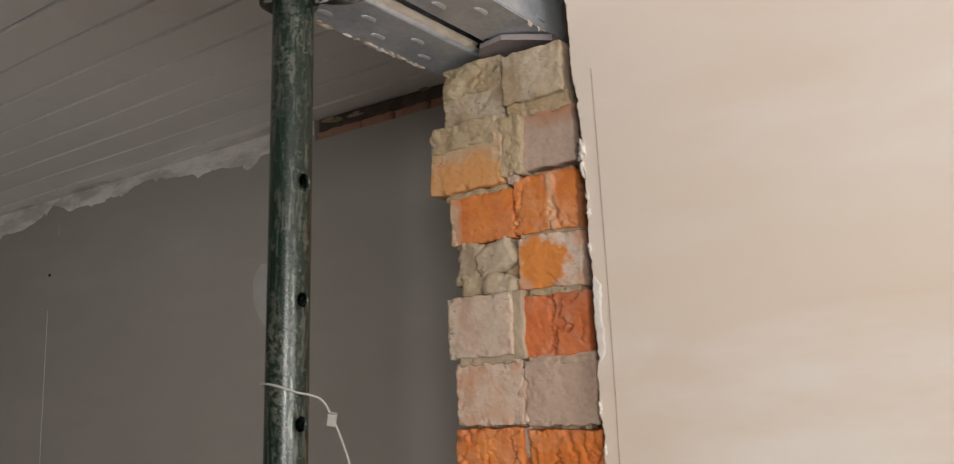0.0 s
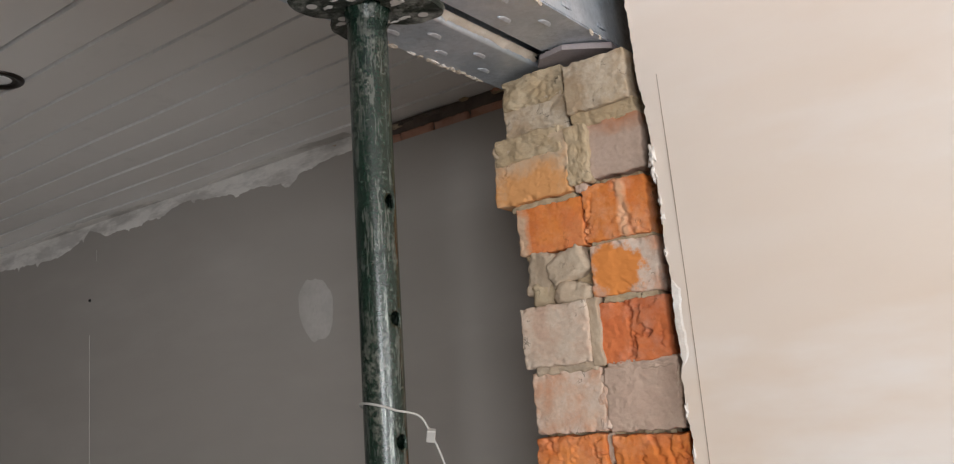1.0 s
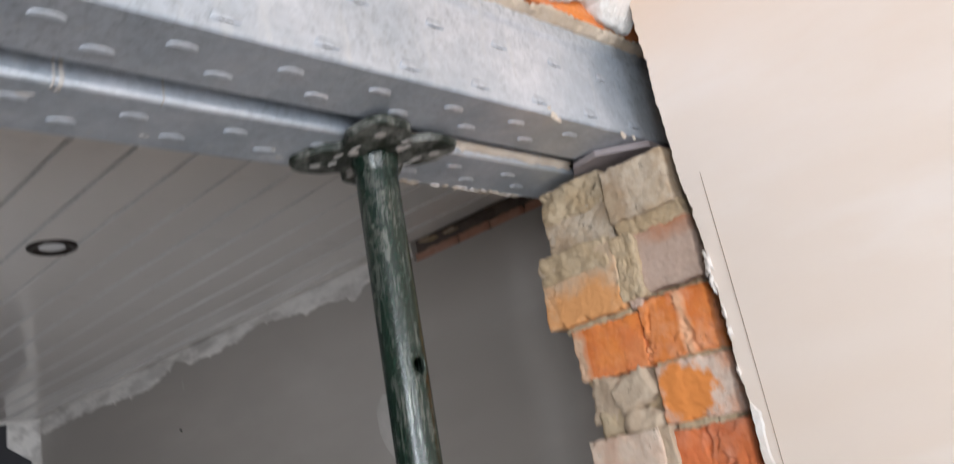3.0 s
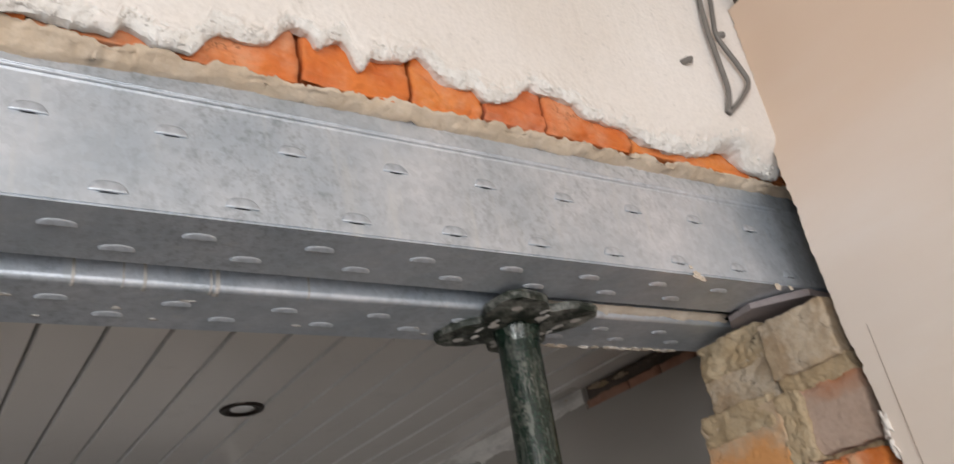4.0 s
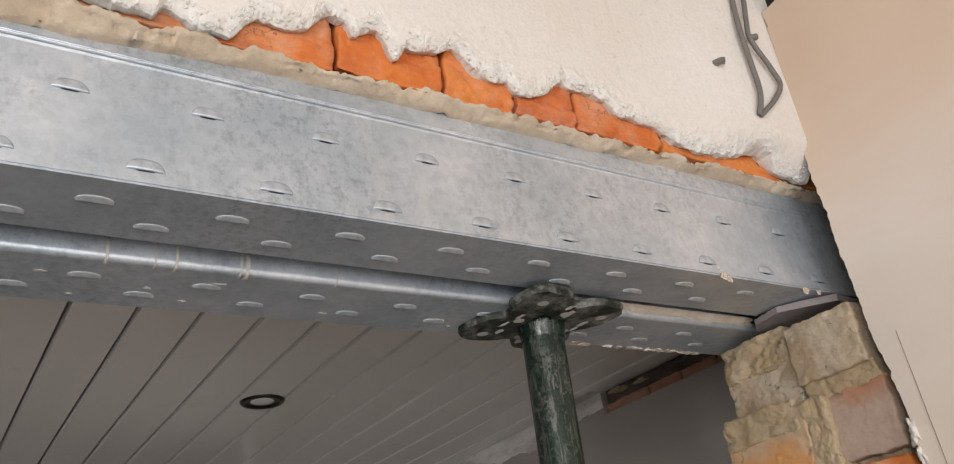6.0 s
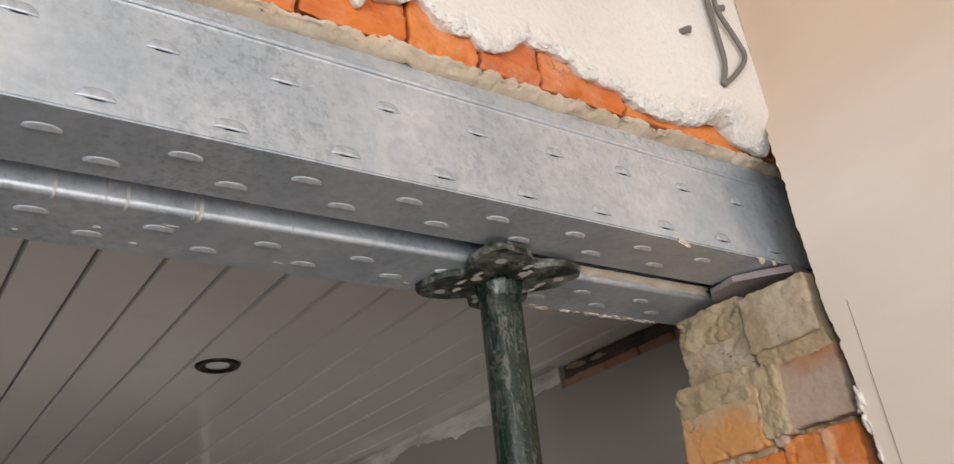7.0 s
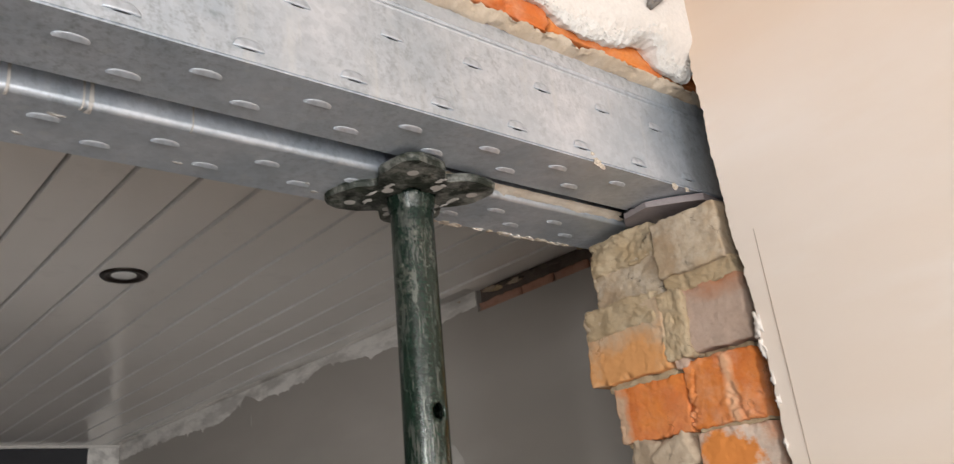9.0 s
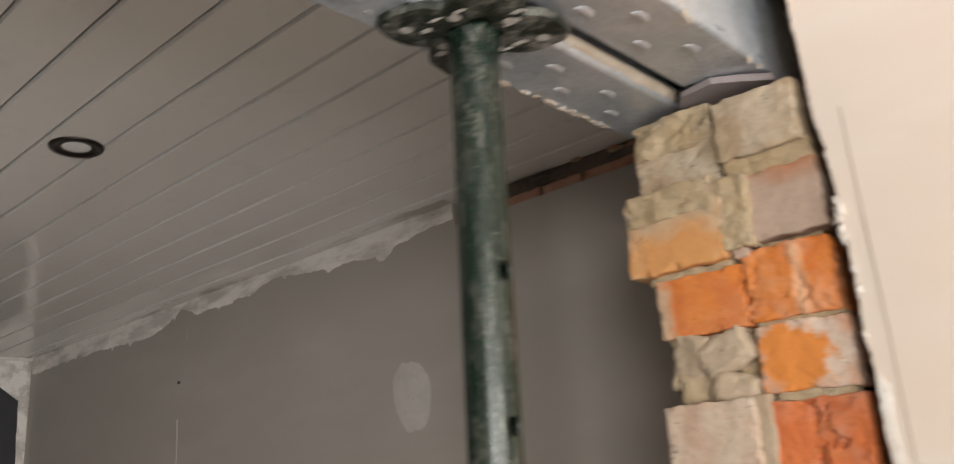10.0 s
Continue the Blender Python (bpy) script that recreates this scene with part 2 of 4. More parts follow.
def galvanised():
    mat, nt, bsdf = nodes_of("galvanised_steel")
    vec = coords(nt)
    v = nt.nodes.new("ShaderNodeTexVoronoi")
    v.inputs["Scale"].default_value = 150.0
    nt.links.new(vec, v.inputs["Vector"])
    bw = nt.nodes.new("ShaderNodeRGBToBW")
    nt.links.new(v.outputs["Color"], bw.inputs[0])
    cloud = noise_tex(nt, vec, 9.0, 5.0, 0.6, 2.0)
    speck = noise_tex(nt, vec, 120.0, 5.0, 0.75, 4.0)
    streak = noise_tex(nt, coords(nt, (1, 1, 0.12)), 60.0, 4.0, 0.6, 6.0)
    blot = noise_tex(nt, vec, 46.0, 8.0, 0.75, 11.0)
    c = mix(nt, ramp(nt, cloud, 0.35, 0.65), (0.53, 0.595, 0.665), (0.75, 0.775, 0.825))
    c = mix(nt, times(nt, bw.outputs[0], 0.25), c, (0.33, 0.365, 0.40))
    c = mix(nt, times(nt, ramp(nt, blot, 0.46, 0.66), 0.24), c, (0.31, 0.36, 0.40))
    c = mix(nt, times(nt, times(nt, ramp(nt, speck, 0.48, 0.64), ramp(nt, noise_tex(nt, vec, 5.0, 4.0, 0.6, 15.0), 0.38, 0.62)), 0.55), c, (0.20, 0.235, 0.265))
    c = mix(nt, times(nt, ramp(nt, streak, 0.58, 0.72), 0.4), c, (0.70, 0.71, 0.70))
    nt.links.new(c, bsdf.inputs["Base Color"])
    bsdf.inputs["Metallic"].default_value = 0.66
    rr = nt.nodes.new("ShaderNodeMapRange")
    rr.inputs["To Min"].default_value, rr.inputs["To Max"].default_value = 0.36, 0.56
    nt.links.new(cloud, rr.inputs["Value"])
    nt.links.new(rr.outputs[0], bsdf.inputs["Roughness"])
    relief(nt, bsdf, speck, 0.22, 0.001)
    return mat


def worn_paint():
    """Dark green prop paint, scraped to steel in upright scratches and spotted with cement."""
    mat, nt, bsdf = nodes_of("worn_green_paint")
    vec = coords(nt)
    long_ = noise_tex(nt, coords(nt, (1, 1, 0.13)), 190.0, 8.0, 0.72, 3.0)
    patch = noise_tex(nt, vec, 160.0, 8.0, 0.75, 7.0)
    fine = noise_tex(nt, vec, 260.0, 3.0, 0.6, 9.0)
    scrape = ramp(nt, long_, 0.54, 0.58)
    c = mix(nt, ramp(nt, fine, 0.35, 0.7), (0.004, 0.011, 0.007), (0.012, 0.029, 0.019))
    c = mix(nt, times(nt, scrape, 0.8), c, (0.16, 0.17, 0.15))
    c = mix(nt, times(nt, ramp(nt, patch, 0.58, 0.63), 0.4), c, (0.20, 0.21, 0.18))
    worn = noise_tex(nt, coords(nt, (1, 1, 0.3)), 22.0, 6.0, 0.7, 13.0)
    c = mix(nt, times(nt, times(nt, ramp(nt, worn, 0.52, 0.60), ramp(nt, patch, 0.46, 0.54)), 0.4), c, (0.18, 0.17, 0.145))
    nt.links.new(c, bsdf.inputs["Base Color"])
    nt.links.new(times(nt, scrape, 0.6), bsdf.inputs["Metallic"])
    bsdf.inputs["Roughness"].default_value = 0.22
    relief(nt, bsdf, patch, 0.25, 0.001)
    return mat


def plain(name, colour, roughness=0.5, metallic=0.0, scale=60.0):
    mat, nt, bsdf = nodes_of(name)
    n = noise_tex(nt, coords(nt), scale, 4.0, 0.6, 1.0)
    nt.links.new(mix(nt, n, tuple(v * 0.8 for v in colour), tuple(min(1.0, v * 1.15) for v in colour)), bsdf.inputs["Base Color"])
    bsdf.inputs["Roughness"].default_value, bsdf.inputs["Metallic"].default_value = roughness, metallic
    return mat


def cladding():
    mat, nt, bsdf = nodes_of("plastic_cladding")
    vec = coords(nt)
    c = mix(nt, ramp(nt, noise_tex(nt, coords(nt, (0.35, 1, 1)), 3.0, 4.0, 0.55, 2.0), 0.35, 0.65), (0.84, 0.805, 0.77), (0.89, 0.86, 0.83))
    c = mix(nt, times(nt, ramp(nt, noise_tex(nt, vec, 11.0, 5.0, 0.65, 5.0), 0.58, 0.75), 0.3), c, (0.62, 0.60, 0.57))
    nt.links.new(c, bsdf.inputs["Base Color"])
    bsdf.inputs["Roughness"].default_value = 0.13
    relief(nt, bsdf, noise_tex(nt, coords(nt, (0.5, 1, 1)), 9.0, 3.0, 0.5, 12.0), 0.02, 0.003)
    return mat


M_STEEL, M_PAINT, M_CLAD = galvanised(), worn_paint(), cladding()
M_PLATE = rough_mat("scuffed_plate", (0.012, 0.016, 0.011), (0.022, 0.028, 0.019), (0.42, 0.41, 0.37), 0.6, 70.0, fine=220.0, bump=0.5, roughness=0.45)
M_TRIM = plain("white_trim", (0.66, 0.63, 0.59), 0.4)
M_SEAM_GLINT = plain("seam_glint_white", (0.80, 0.79, 0.77), 0.15)
M_NICKEL = plain("dark_nickel", (0.055, 0.045, 0.04), 0.28, 0.9)
M_LAMP = plain("lamp_glass", (0.90, 0.90, 0.89), 0.12)
M_CABLE = plain("grey_cable", (0.17, 0.155, 0.14), 0.55)
M_WIRE = plain("grey_wire", (0.36, 0.345, 0.32), 0.45)
M_BLACK = plain("black_membrane", (0.012, 0.012, 0.013), 0.5)
M_HOLE = plain("hole_dark", (0.01, 0.01, 0.01), 0.9)
M_PENCIL = plain("hairline_crack", (0.30, 0.225, 0.17), 0.9)


# ---- mesh helpers ----
def part(name, bm, mat, parent=None, label="", smooth=False):
    me = bpy.data.meshes.new(name)
    bm.to_mesh(me)
    bm.free()
    me.materials.append(mat)
    if smooth:
        me.polygons.foreach_set("use_smooth", [True] * len(me.polygons))
    ob = new(name, me)
    ob.parent = parent
    if label:
        ob["label"] = label
    return ob


def structure(name, bm, mat, label, category, smooth=False):
    return tagged(part(name, bm, mat, None, "", smooth), label, category, "", "structure")


def empty(name, place=(0, 0, 0)):
    ob = new(name)
    ob.location = place
    return ob


def box(bm, x0, x1, y0, y1, z0, z1, bevel=0.0):
    m = pose((x0 + x1) / 2, (y0 + y1) / 2, (z0 + z1) / 2) @ Matrix.Diagonal((x1 - x0, y1 - y0, z1 - z0, 1))
    made = bmesh.ops.create_cube(bm, size=1.0, matrix=m)["verts"]
    if bevel:
        edges = list({e for v in made for e in v.link_edges})
        bmesh.ops.bevel(bm, geom=edges, offset=bevel, segments=2, affect="EDGES", profile=0.5)
    return bm


def boxes(*list_, bevel=0.0):
    bm = bmesh.new()
    for b in list_:
        box(bm, *b, bevel=bevel)
    return bm


def lattice(bm, nu, nv, at):
    """A sheet of quads: at(i, j) gives each place."""
    vs = [[bm.verts.new(at(i, j)) for j in range(nv + 1)] for i in range(nu + 1)]
    for i in range(nu):
        for j in range(nv):
            bm.faces.new((vs[i][j], vs[i + 1][j], vs[i + 1][j + 1], vs[i][j + 1]))
    return vs


def fract(x, y, z, octaves=4, rough=0.55):
    v, a = 0.0, 1.0
    for k in range(octaves):
        v += a * noise.noise(Vector((x, y, z)) * 2 ** k)
        a *= rough
    return v


def rough_block(size, seed, amount=0.0012, style="flat", depth=0.0, cells=0.0065, corner=0.0022):
    """A weathered block about its own centre; its shown face is -y. flat: sawn or moulded; split: upright breaks;
    crust: mortar stuck to it; facet: broken into planes."""
    bm = bmesh.new()
    hx, hy, hz = (v / 2 for v in size)
    bmesh.ops.create_cube(bm, size=2.0)
    n = max(6, int(max(size[0], size[2]) / cells))
    bmesh.ops.subdivide_edges(bm, edges=bm.edges[:], cuts=n, use_grid_fill=True)
    s = seed * 7.31
    for v in bm.verts:
        p = v.co.copy()
        q = Vector((p.x * hx, p.y * hy, p.z * hz))
        inner = Vector((max(-hx + corner, min(hx - corner, q.x)), max(-hy + corner, min(hy - corner, q.y)), max(-hz + corner, min(hz - corner, q.z))))
        d = q - inner
        if d.length > 1e-6:
            q = inner + d.normalized() * min(corner, d.length)
        e = Vector((fract(q.x * 45 + s, q.y * 45, q.z * 45), fract(q.x * 45, q.y * 45 + s, q.z * 45 + 9), fract(q.x * 45 + 5, q.y * 45, q.z * 45 + s)))
        q += e * amount
        # worn outline
        q.x += 0.0028 * fract(s, q.z * 60, 2.0, 4) * abs(p.x) ** 3
        q.z += 0.0026 * fract(q.x * 60, s, 4.0, 4) * abs(p.z) ** 3
        if p.y < -0.5:
            rim = max(abs(p.x), abs(p.z))
            q.y += 0.0060 * max(0.0, fract(q.x * 48 + s, 3.0, q.z * 48, 4)) * rim ** 6
            fine = fract(q.x * 170 + s, s, q.z * 170, 4, 0.65)
            q.y += 0.0005 * fine
            if style == "split":
                # broken upright into planes, with sharp steps and a few open cracks between them
                w = Vector((q.x * 27 + s + 0.32 * fract(q.x * 40, s, q.z * 40, 4, 0.6), 0.5 * s, q.z * 7 + 0.35 * fract(q.x * 40 + 7, s, q.z * 40, 4, 0.6)))
                near, where = noise.voronoi(w)
                t = noise.noise_vector(where[0] * 3.7)
                q.y += depth * (0.55 * t.y + (w - where[0]).dot(Vector((t.x, 0, 0.6 * t.z))) * 0.9)
                q.y += 0.8 * depth * max(0.0, 1 - (near[1] - near[0]) * 11) * max(0.0, min(1.0, 0.4 + 2.5 * fract(q.x * 30, s + 4, q.z * 20, 2)))
                q.y += 0.07 * depth * fract(q.x * 70, s, q.z * 45, 5, 0.68)
            elif style == "crust":
                # lumps that meet in sharp creases
                a = fract(q.x * 17 + s, s, q.z * 25, 3, 0.5)
                q.y -= depth * (1.3 * min(0.6, abs(a)) - 0.3 + 0.35 * fract(q.x * 11 + s, 3.0, q.z * 15, 2) + 0.15 * fract(q.x * 170, s, q.z * 190, 4, 0.7))
            elif style == "slab":
                # trowelled lumps: wide smooth planes with a few folds
                q.y -= depth * (0.8 * fract(q.x * 13 + s, s, q.z * 16, 2, 0.5) + 0.25 * abs(fract(q.x * 30 + s, 2.0, q.z * 34, 2, 0.5)))
            elif style == "facet":
                near, where = noise.voronoi(Vector((q.x * 34 + s, 0.5 * s, q.z * 34)))
                c = where[0]
                t = noise.noise_vector(c * 3.7)
                q.y += depth * (0.7 * t.y + (Vector((q.x * 34 + s, 0.5 * s, q.z * 34)) - c).dot(Vector((t.x, 0, t.z))) * 1.3)
                q.y += 0.12 * depth * max(0.0, 1 - (near[1] - near[0]) * 12) + 0.25 * depth * fract(q.x * 80, s, q.z * 80, 4)
        v.co = q
    return bm


def lump(size, seed, amount=0.35, detail=3):
    bm = bmesh.new()
    bmesh.ops.create_icosphere(bm, subdivisions=detail, radius=1.0)
    for v in bm.verts:
        p = v.co
        k = 1 + amount * fract(p.x * 1.6 + seed, p.y * 1.6, p.z * 1.6 - seed, 4, 0.6)
        v.co = Vector((p.x * size[0], p.y * size[1], p.z * size[2])) * k
    return bm


def tube(bm, places, radius, sides=10, cap=True):
    """A round cord along the places."""
    rings, up = [], Vector((0, 0, 1))
    pts = [Vector(p) for p in places]
    side = None
    for i, p in enumerate(pts):
        d = (pts[min(i + 1, len(pts) - 1)] - pts[max(i - 1, 0)]).normalized()
        if side is None:
            side = d.cross(up if abs(d.z) < 0.9 else Vector((1, 0, 0))).normalized()
        side = (side - d * side.dot(d)).normalized()
        over = d.cross(side)
        rings.append([bm.verts.new(p + radius * (math.cos(a) * side + math.sin(a) * over)) for a in (2 * math.pi * k / sides for k in range(sides))])
    for a, b in zip(rings, rings[1:]):
        for k in range(sides):
            bm.faces.new((a[k], a[(k + 1) % sides], b[(k + 1) % sides], b[k]))
    if cap:
        bm.faces.new(rings[0][::-1]), bm.faces.new(rings[-1])
    return bm


def smooth_line(points, steps=8):
    """A Catmull-Rom line through a few places."""
    p = [Vector(points[0])] + [Vector(q) for q in points] + [Vector(points[-1])]
    out = []
    for i in range(1, len(p) - 2):
        for k in range(steps):
            t = k / steps
            out.append(0.5 * (2 * p[i] + (p[i + 1] - p[i - 1]) * t + (2 * p[i - 1] - 5 * p[i] + 4 * p[i + 1] - p[i + 2]) * t * t + (3 * p[i] - p[i - 1] - 3 * p[i + 1] + p[i + 2]) * t ** 3))
    return out + [p[-2]]


def extrude_profile(points, y0, y1, steps=1, closed=False):
    """A profile in x and z drawn along y."""
    bm = bmesh.new()
    rows = [[bm.verts.new((x, y0 + (y1 - y0) * k / steps, z)) for x, z in points] for k in range(steps + 1)]
    n = len(points)
    for a, b in zip(rows, rows[1:]):
        for i in range(n if closed else n - 1):
            j = (i + 1) % n
            bm.faces.new((a[i], a[j], b[j], b[i]))
    if closed:
        bm.faces.new(rows[0]), bm.faces.new(rows[-1][::-1])
    bmesh.ops.recalc_face_normals(bm, faces=bm.faces[:])
    return bm


# ---- the near room's shell ----
CEIL, WALL2, END2 = 2.3165, 1.493, -3.93
# unseen floor, its paler tone added to bounce light onto the far ceiling
structure("floor_far", boxes((-4.1, -0.66, -1.8, 1.7, -0.12, 0.0)), M_FAR_GREY, "unseen grey floor of the far room, toned to bounce light", "floor")
structure("floor", boxes((-0.66, 3.4, -3.4, 1.7, -0.12, 0.0)), M_CONCRETE, "bare dark concrete floor of the near room", "floor")
structure("wall_back", boxes((3.2, 3.35, -3.35, 1.2, 0.0, 0.15), (3.2, 3.35, -3.35, 1.2, 2.15, 2.75), (3.2, 3.35, -3.35, -1.62, 0.15, 2.15), (3.2, 3.35, 0.42, 1.2, 0.15, 2.15)), M_ROOM, "plastered wall with a wide garden opening", "wall")
structure("wall_side", boxes((-0.53, 3.2, -3.35, -3.2, 0.0, 0.85), (-0.53, 3.2, -3.35, -3.2, 2.15, 2.75), (-0.53, 1.5, -3.35, -3.2, 0.85, 2.15), (3.1, 3.2, -3.35, -3.2, 0.85, 2.15)), M_ROOM, "plastered side wall with a window opening", "wall")
structure("ceiling_near", boxes((-0.53, 3.35, -3.35, 1.2, 2.75, 2.9)), M_ROOM, "plastered ceiling of the near room", "ceiling")

# party wall of the near room: rough masonry with a skimmed sheet in front of it
structure("wall_party", boxes((-0.53, 3.2, 1.075, 1.2, 0.0, 2.75), (-0.80, 3.2, 1.2, 1.65, 0.0, 2.9)), M_MORTAR, "dark rough masonry behind the plastered sheet", "wall")
bm = bmesh.new()
NZ = 620
SHEET = 0.998


def sheet_edge(z):
    b = max(0.0, min(1.0, (z - 1.98) / 0.07)) * max(0.0, min(1.0, (2.44 - z) / 0.18))
    e = -0.533 - 0.010 * b * b * (3 - 2 * b) + 0.0026 * fract(z * 14, 3.1, 0.4, 5, 0.65) + 0.0022 * fract(z * 90, 1.7, 0.2, 4, 0.65)
    return e


cols = [0.0, 0.012, 0.03, 0.06, 0.12, 0.6, 1.6, 3.2]


def sheet_at(i, j):
    z = 2.505 * j / NZ
    e = sheet_edge(z)
    if i == 0:
        return (e + 0.002, SHEET + 0.014, z)
    x = e if i == 1 else e + (3.2 - e) * cols[i - 1] / 3.2
    if j > NZ - 4:
        z += 0.16 * min(0.5, x - e) + 0.0015 * fract(x * 60, 2.0, 0.5)
    return (x, SHEET + 0.0006 * fract(x * 5, 0.3, z * 5), z)


lattice(bm, 8, NZ, sheet_at)
sheet = structure("wall_plaster_sheet", bm, M_SKIM, "buff skimmed plaster sheet with a ragged cut edge", "wall")
for k, (z, w, h) in enumerate(((1.928, 0.007, 0.014), (1.905, 0.005, 0.010), (1.87, 0.003, 0.009), (1.845, 0.004, 0.008), (1.80, 0.003, 0.006), (1.60, 0.003, 0.010), (1.55, 0.003, 0.008))):
    o = part("plaster_chip", lump((0.8 * w, 0.004, h), 3.0 + k, 0.95), M_CHIP, sheet, "white crumbled gypsum", True)
    o.location = (sheet_edge(z) + 0.001, SHEET + 0.002, z)
bm = bmesh.new()
lattice(bm, 4, 24, lambda i, j: (sheet_edge(1.655 + 0.11 * j / 24) + 0.001 + i / 4 * (0.0105 + 0.0015 * fract(j * 0.2, 2.0, 0.5, 3)) * min(1, j / 3, (24 - j) / 3), SHEET - 0.0013 + 0.001 * (i == 4), 1.655 + 0.11 * j / 24))
part("peeled_patch", bm, M_CHIP, sheet, "bare white patch where the skim flaked off")
bm = tube(bmesh.new(), [(-0.513 - 0.001 * t + 0.0025 * math.sin(3.0 * t), SHEET - 0.0004, 2.035 - 0.6 * t) for t in (k / 30 for k in range(31))], 0.00045, 5)
part("hairline_crack", bm, M_PENCIL, sheet, "thin upright hairline crack")

# ---- the wall above the opening ----
SOFFIT, SOFFIT_FRONT, SLOPE = 2.102, 2.1083, 0.0185
FRONT, BRICKFACE, PLASTER = -0.588, -0.571, -0.561


def rise(y):
    return SLOPE * (y - 0.58)


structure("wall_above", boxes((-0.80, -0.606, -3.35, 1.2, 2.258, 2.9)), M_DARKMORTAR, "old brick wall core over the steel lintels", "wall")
wall_above = bpy.data.objects["wall_above"]

# broken lower edge of the old plaster: a slow wander with teeth
EDGE = [(-3.35, 2.256), (-0.6, 2.246), (-0.096, 2.236), (0.071, 2.234), (0.143, 2.228), (0.18, 2.229), (0.22, 2.229), (0.228, 2.24), (0.262, 2.229), (0.278, 2.229), (0.302, 2.256), (0.336, 2.256), (0.369, 2.281), (0.383, 2.281), (0.391, 2.269), (0.414, 2.282), (0.432, 2.255), (0.446, 2.272), (0.476, 2.275), (0.496, 2.287), (0.53, 2.266), (0.556, 2.267), (0.571, 2.256), (0.6, 2.264), (0.634, 2.287), (0.688, 2.282), (0.707, 2.268), (0.759, 2.266), (0.801, 2.251), (0.836, 2.249), (0.879, 2.255), (0.928, 2.269), (0.977, 2.247), (1.03, 2.248)]


def plaster_edge(y):
    for (a, za), (b, zb) in zip(EDGE, EDGE[1:]):
        if y <= b:
            t = (y - a) / (b - a)
            z = za + (zb - za) * t * t * (3 - 2 * t)
            break
    return z + 0.0120 + 0.0022 * fract(y * 30, 0.7, 0.1, 3, 0.6)


def plaster_teeth(y):
    return 0.0036 * fract(y * 48, 2.0, 0.4, 4, 0.7)


def bulge(y, z):
    """The plaster swells out towards the corner with the party wall."""
    a, b = (max(0.0, min(1.0, t)) for t in ((y - 0.72) / 0.24, (z - 2.256) / 0.045))
    return 0.027 * a * a * (3 - 2 * a) * b * b * (3 - 2 * b)


def plaster_flake(y, z):
    """How far up from the edge the top coat has flaked off."""
    return 0.012 + 0.016 * fract(y * 20, z * 30, 0.0, 5, 0.65)


ys = [-3.3 + 0.1 * k for k in range(29)] + [-0.45 + 0.0026 * k for k in range(174)] + [0.0024 + 0.0017 * k for k in range(600)]
ups = [0.0, 0.002, 0.004, 0.006, 0.008, 0.010, 0.0125, 0.015, 0.0175, 0.020, 0.023, 0.026, 0.030, 0.034, 0.040, 0.05, 0.065, 0.09, 0.14, 0.25]
bm = bmesh.new()


def plaster_at(i, j):
    y = min(ys[i], 1.02)
    e, jag = plaster_edge(y), plaster_teeth(y)
    if j == 0:
        return (BRICKFACE - 0.006, y, e + 0.6 * jag + 0.002 + 0.003 * fract(y * 18, 9.0, 0.0, 2))
    if j == 1:
        return (BRICKFACE + 0.003, y, e + 0.8 * jag - 0.001 + 0.003 * fract(y * 30, 6.0, 0.0, 2))
    u = ups[j - 2]
    flake = plaster_flake(y, e + u)
    thin = max(0.0, 1 - u / 0.009)
    # the break is crumbly: grains that do not follow the edge's line
    crumble = fract(y * 70, (e + u) * 70, 1.0, 3, 0.6)
    x = PLASTER - 0.0008 * (u < flake) - 0.004 * thin ** 2 - 0.0017 * crumble * min(1.0, 2.0 * max(0.0, 1 - u / 0.03))
    if u > 0.02:
        x += 0.0008 * fract(y * 30, u * 30, 5.0, 4)
    z = e + u + jag * max(0.0, 1 - u / 0.005) + 0.0012 * fract(y * 90, 4.0, (e + u) * 90, 3, 0.6) * (1 if u < 0.2 else 0)
    x += bulge(y, z)
    return (x, y, 2.76 if j == len(ups) + 1 else z)


lattice(bm, len(ys) - 1, len(ups) + 1, plaster_at)
bm.faces.ensure_lookup_table()
bmesh.ops.recalc_face_normals(bm, faces=bm.faces[:])
plaster = structure("wall_old_plaster", bm, M_LIMEPLASTER, "cream old plaster with a hacked lower edge above lintel", "wall")
plaster.data.materials.append(M_BROKEN)
for f in plaster.data.polygons:
    c = f.center
    if c.z < plaster_edge(min(0.99, c.y)) + plaster_flake(c.y, c.z):
        f.material_index = 1

# grains of broken plaster clinging along the edge
grains = random.Random(11)
bm = bmesh.new()
for k in range(900):
    y = 0.10 + 0.91 * grains.random()
    up = 0.014 * grains.random() ** 1.8
    size = 0.0006 + 0.0017 * grains.random() ** 2
    z = plaster_edge(y) + plaster_teeth(y) * max(0.0, 1 - up / 0.005) + up
    x_ = PLASTER - 0.004 * max(0.0, 1 - up / 0.009) ** 2 + bulge(y, z) - 0.0004
    turn = pose(x_, y, z, 360 * grains.random(), 360 * grains.random(), 0)
    bmesh.ops.create_icosphere(bm, subdivisions=1, radius=1.0, matrix=turn @ Matrix.Diagonal((size, size * (0.6 + 0.8 * grains.random()), size * 0.7, 1)))
part("plaster_grains", bm, M_BROKEN, plaster, "crumbling white plaster grains")["kind"] = "stuff"

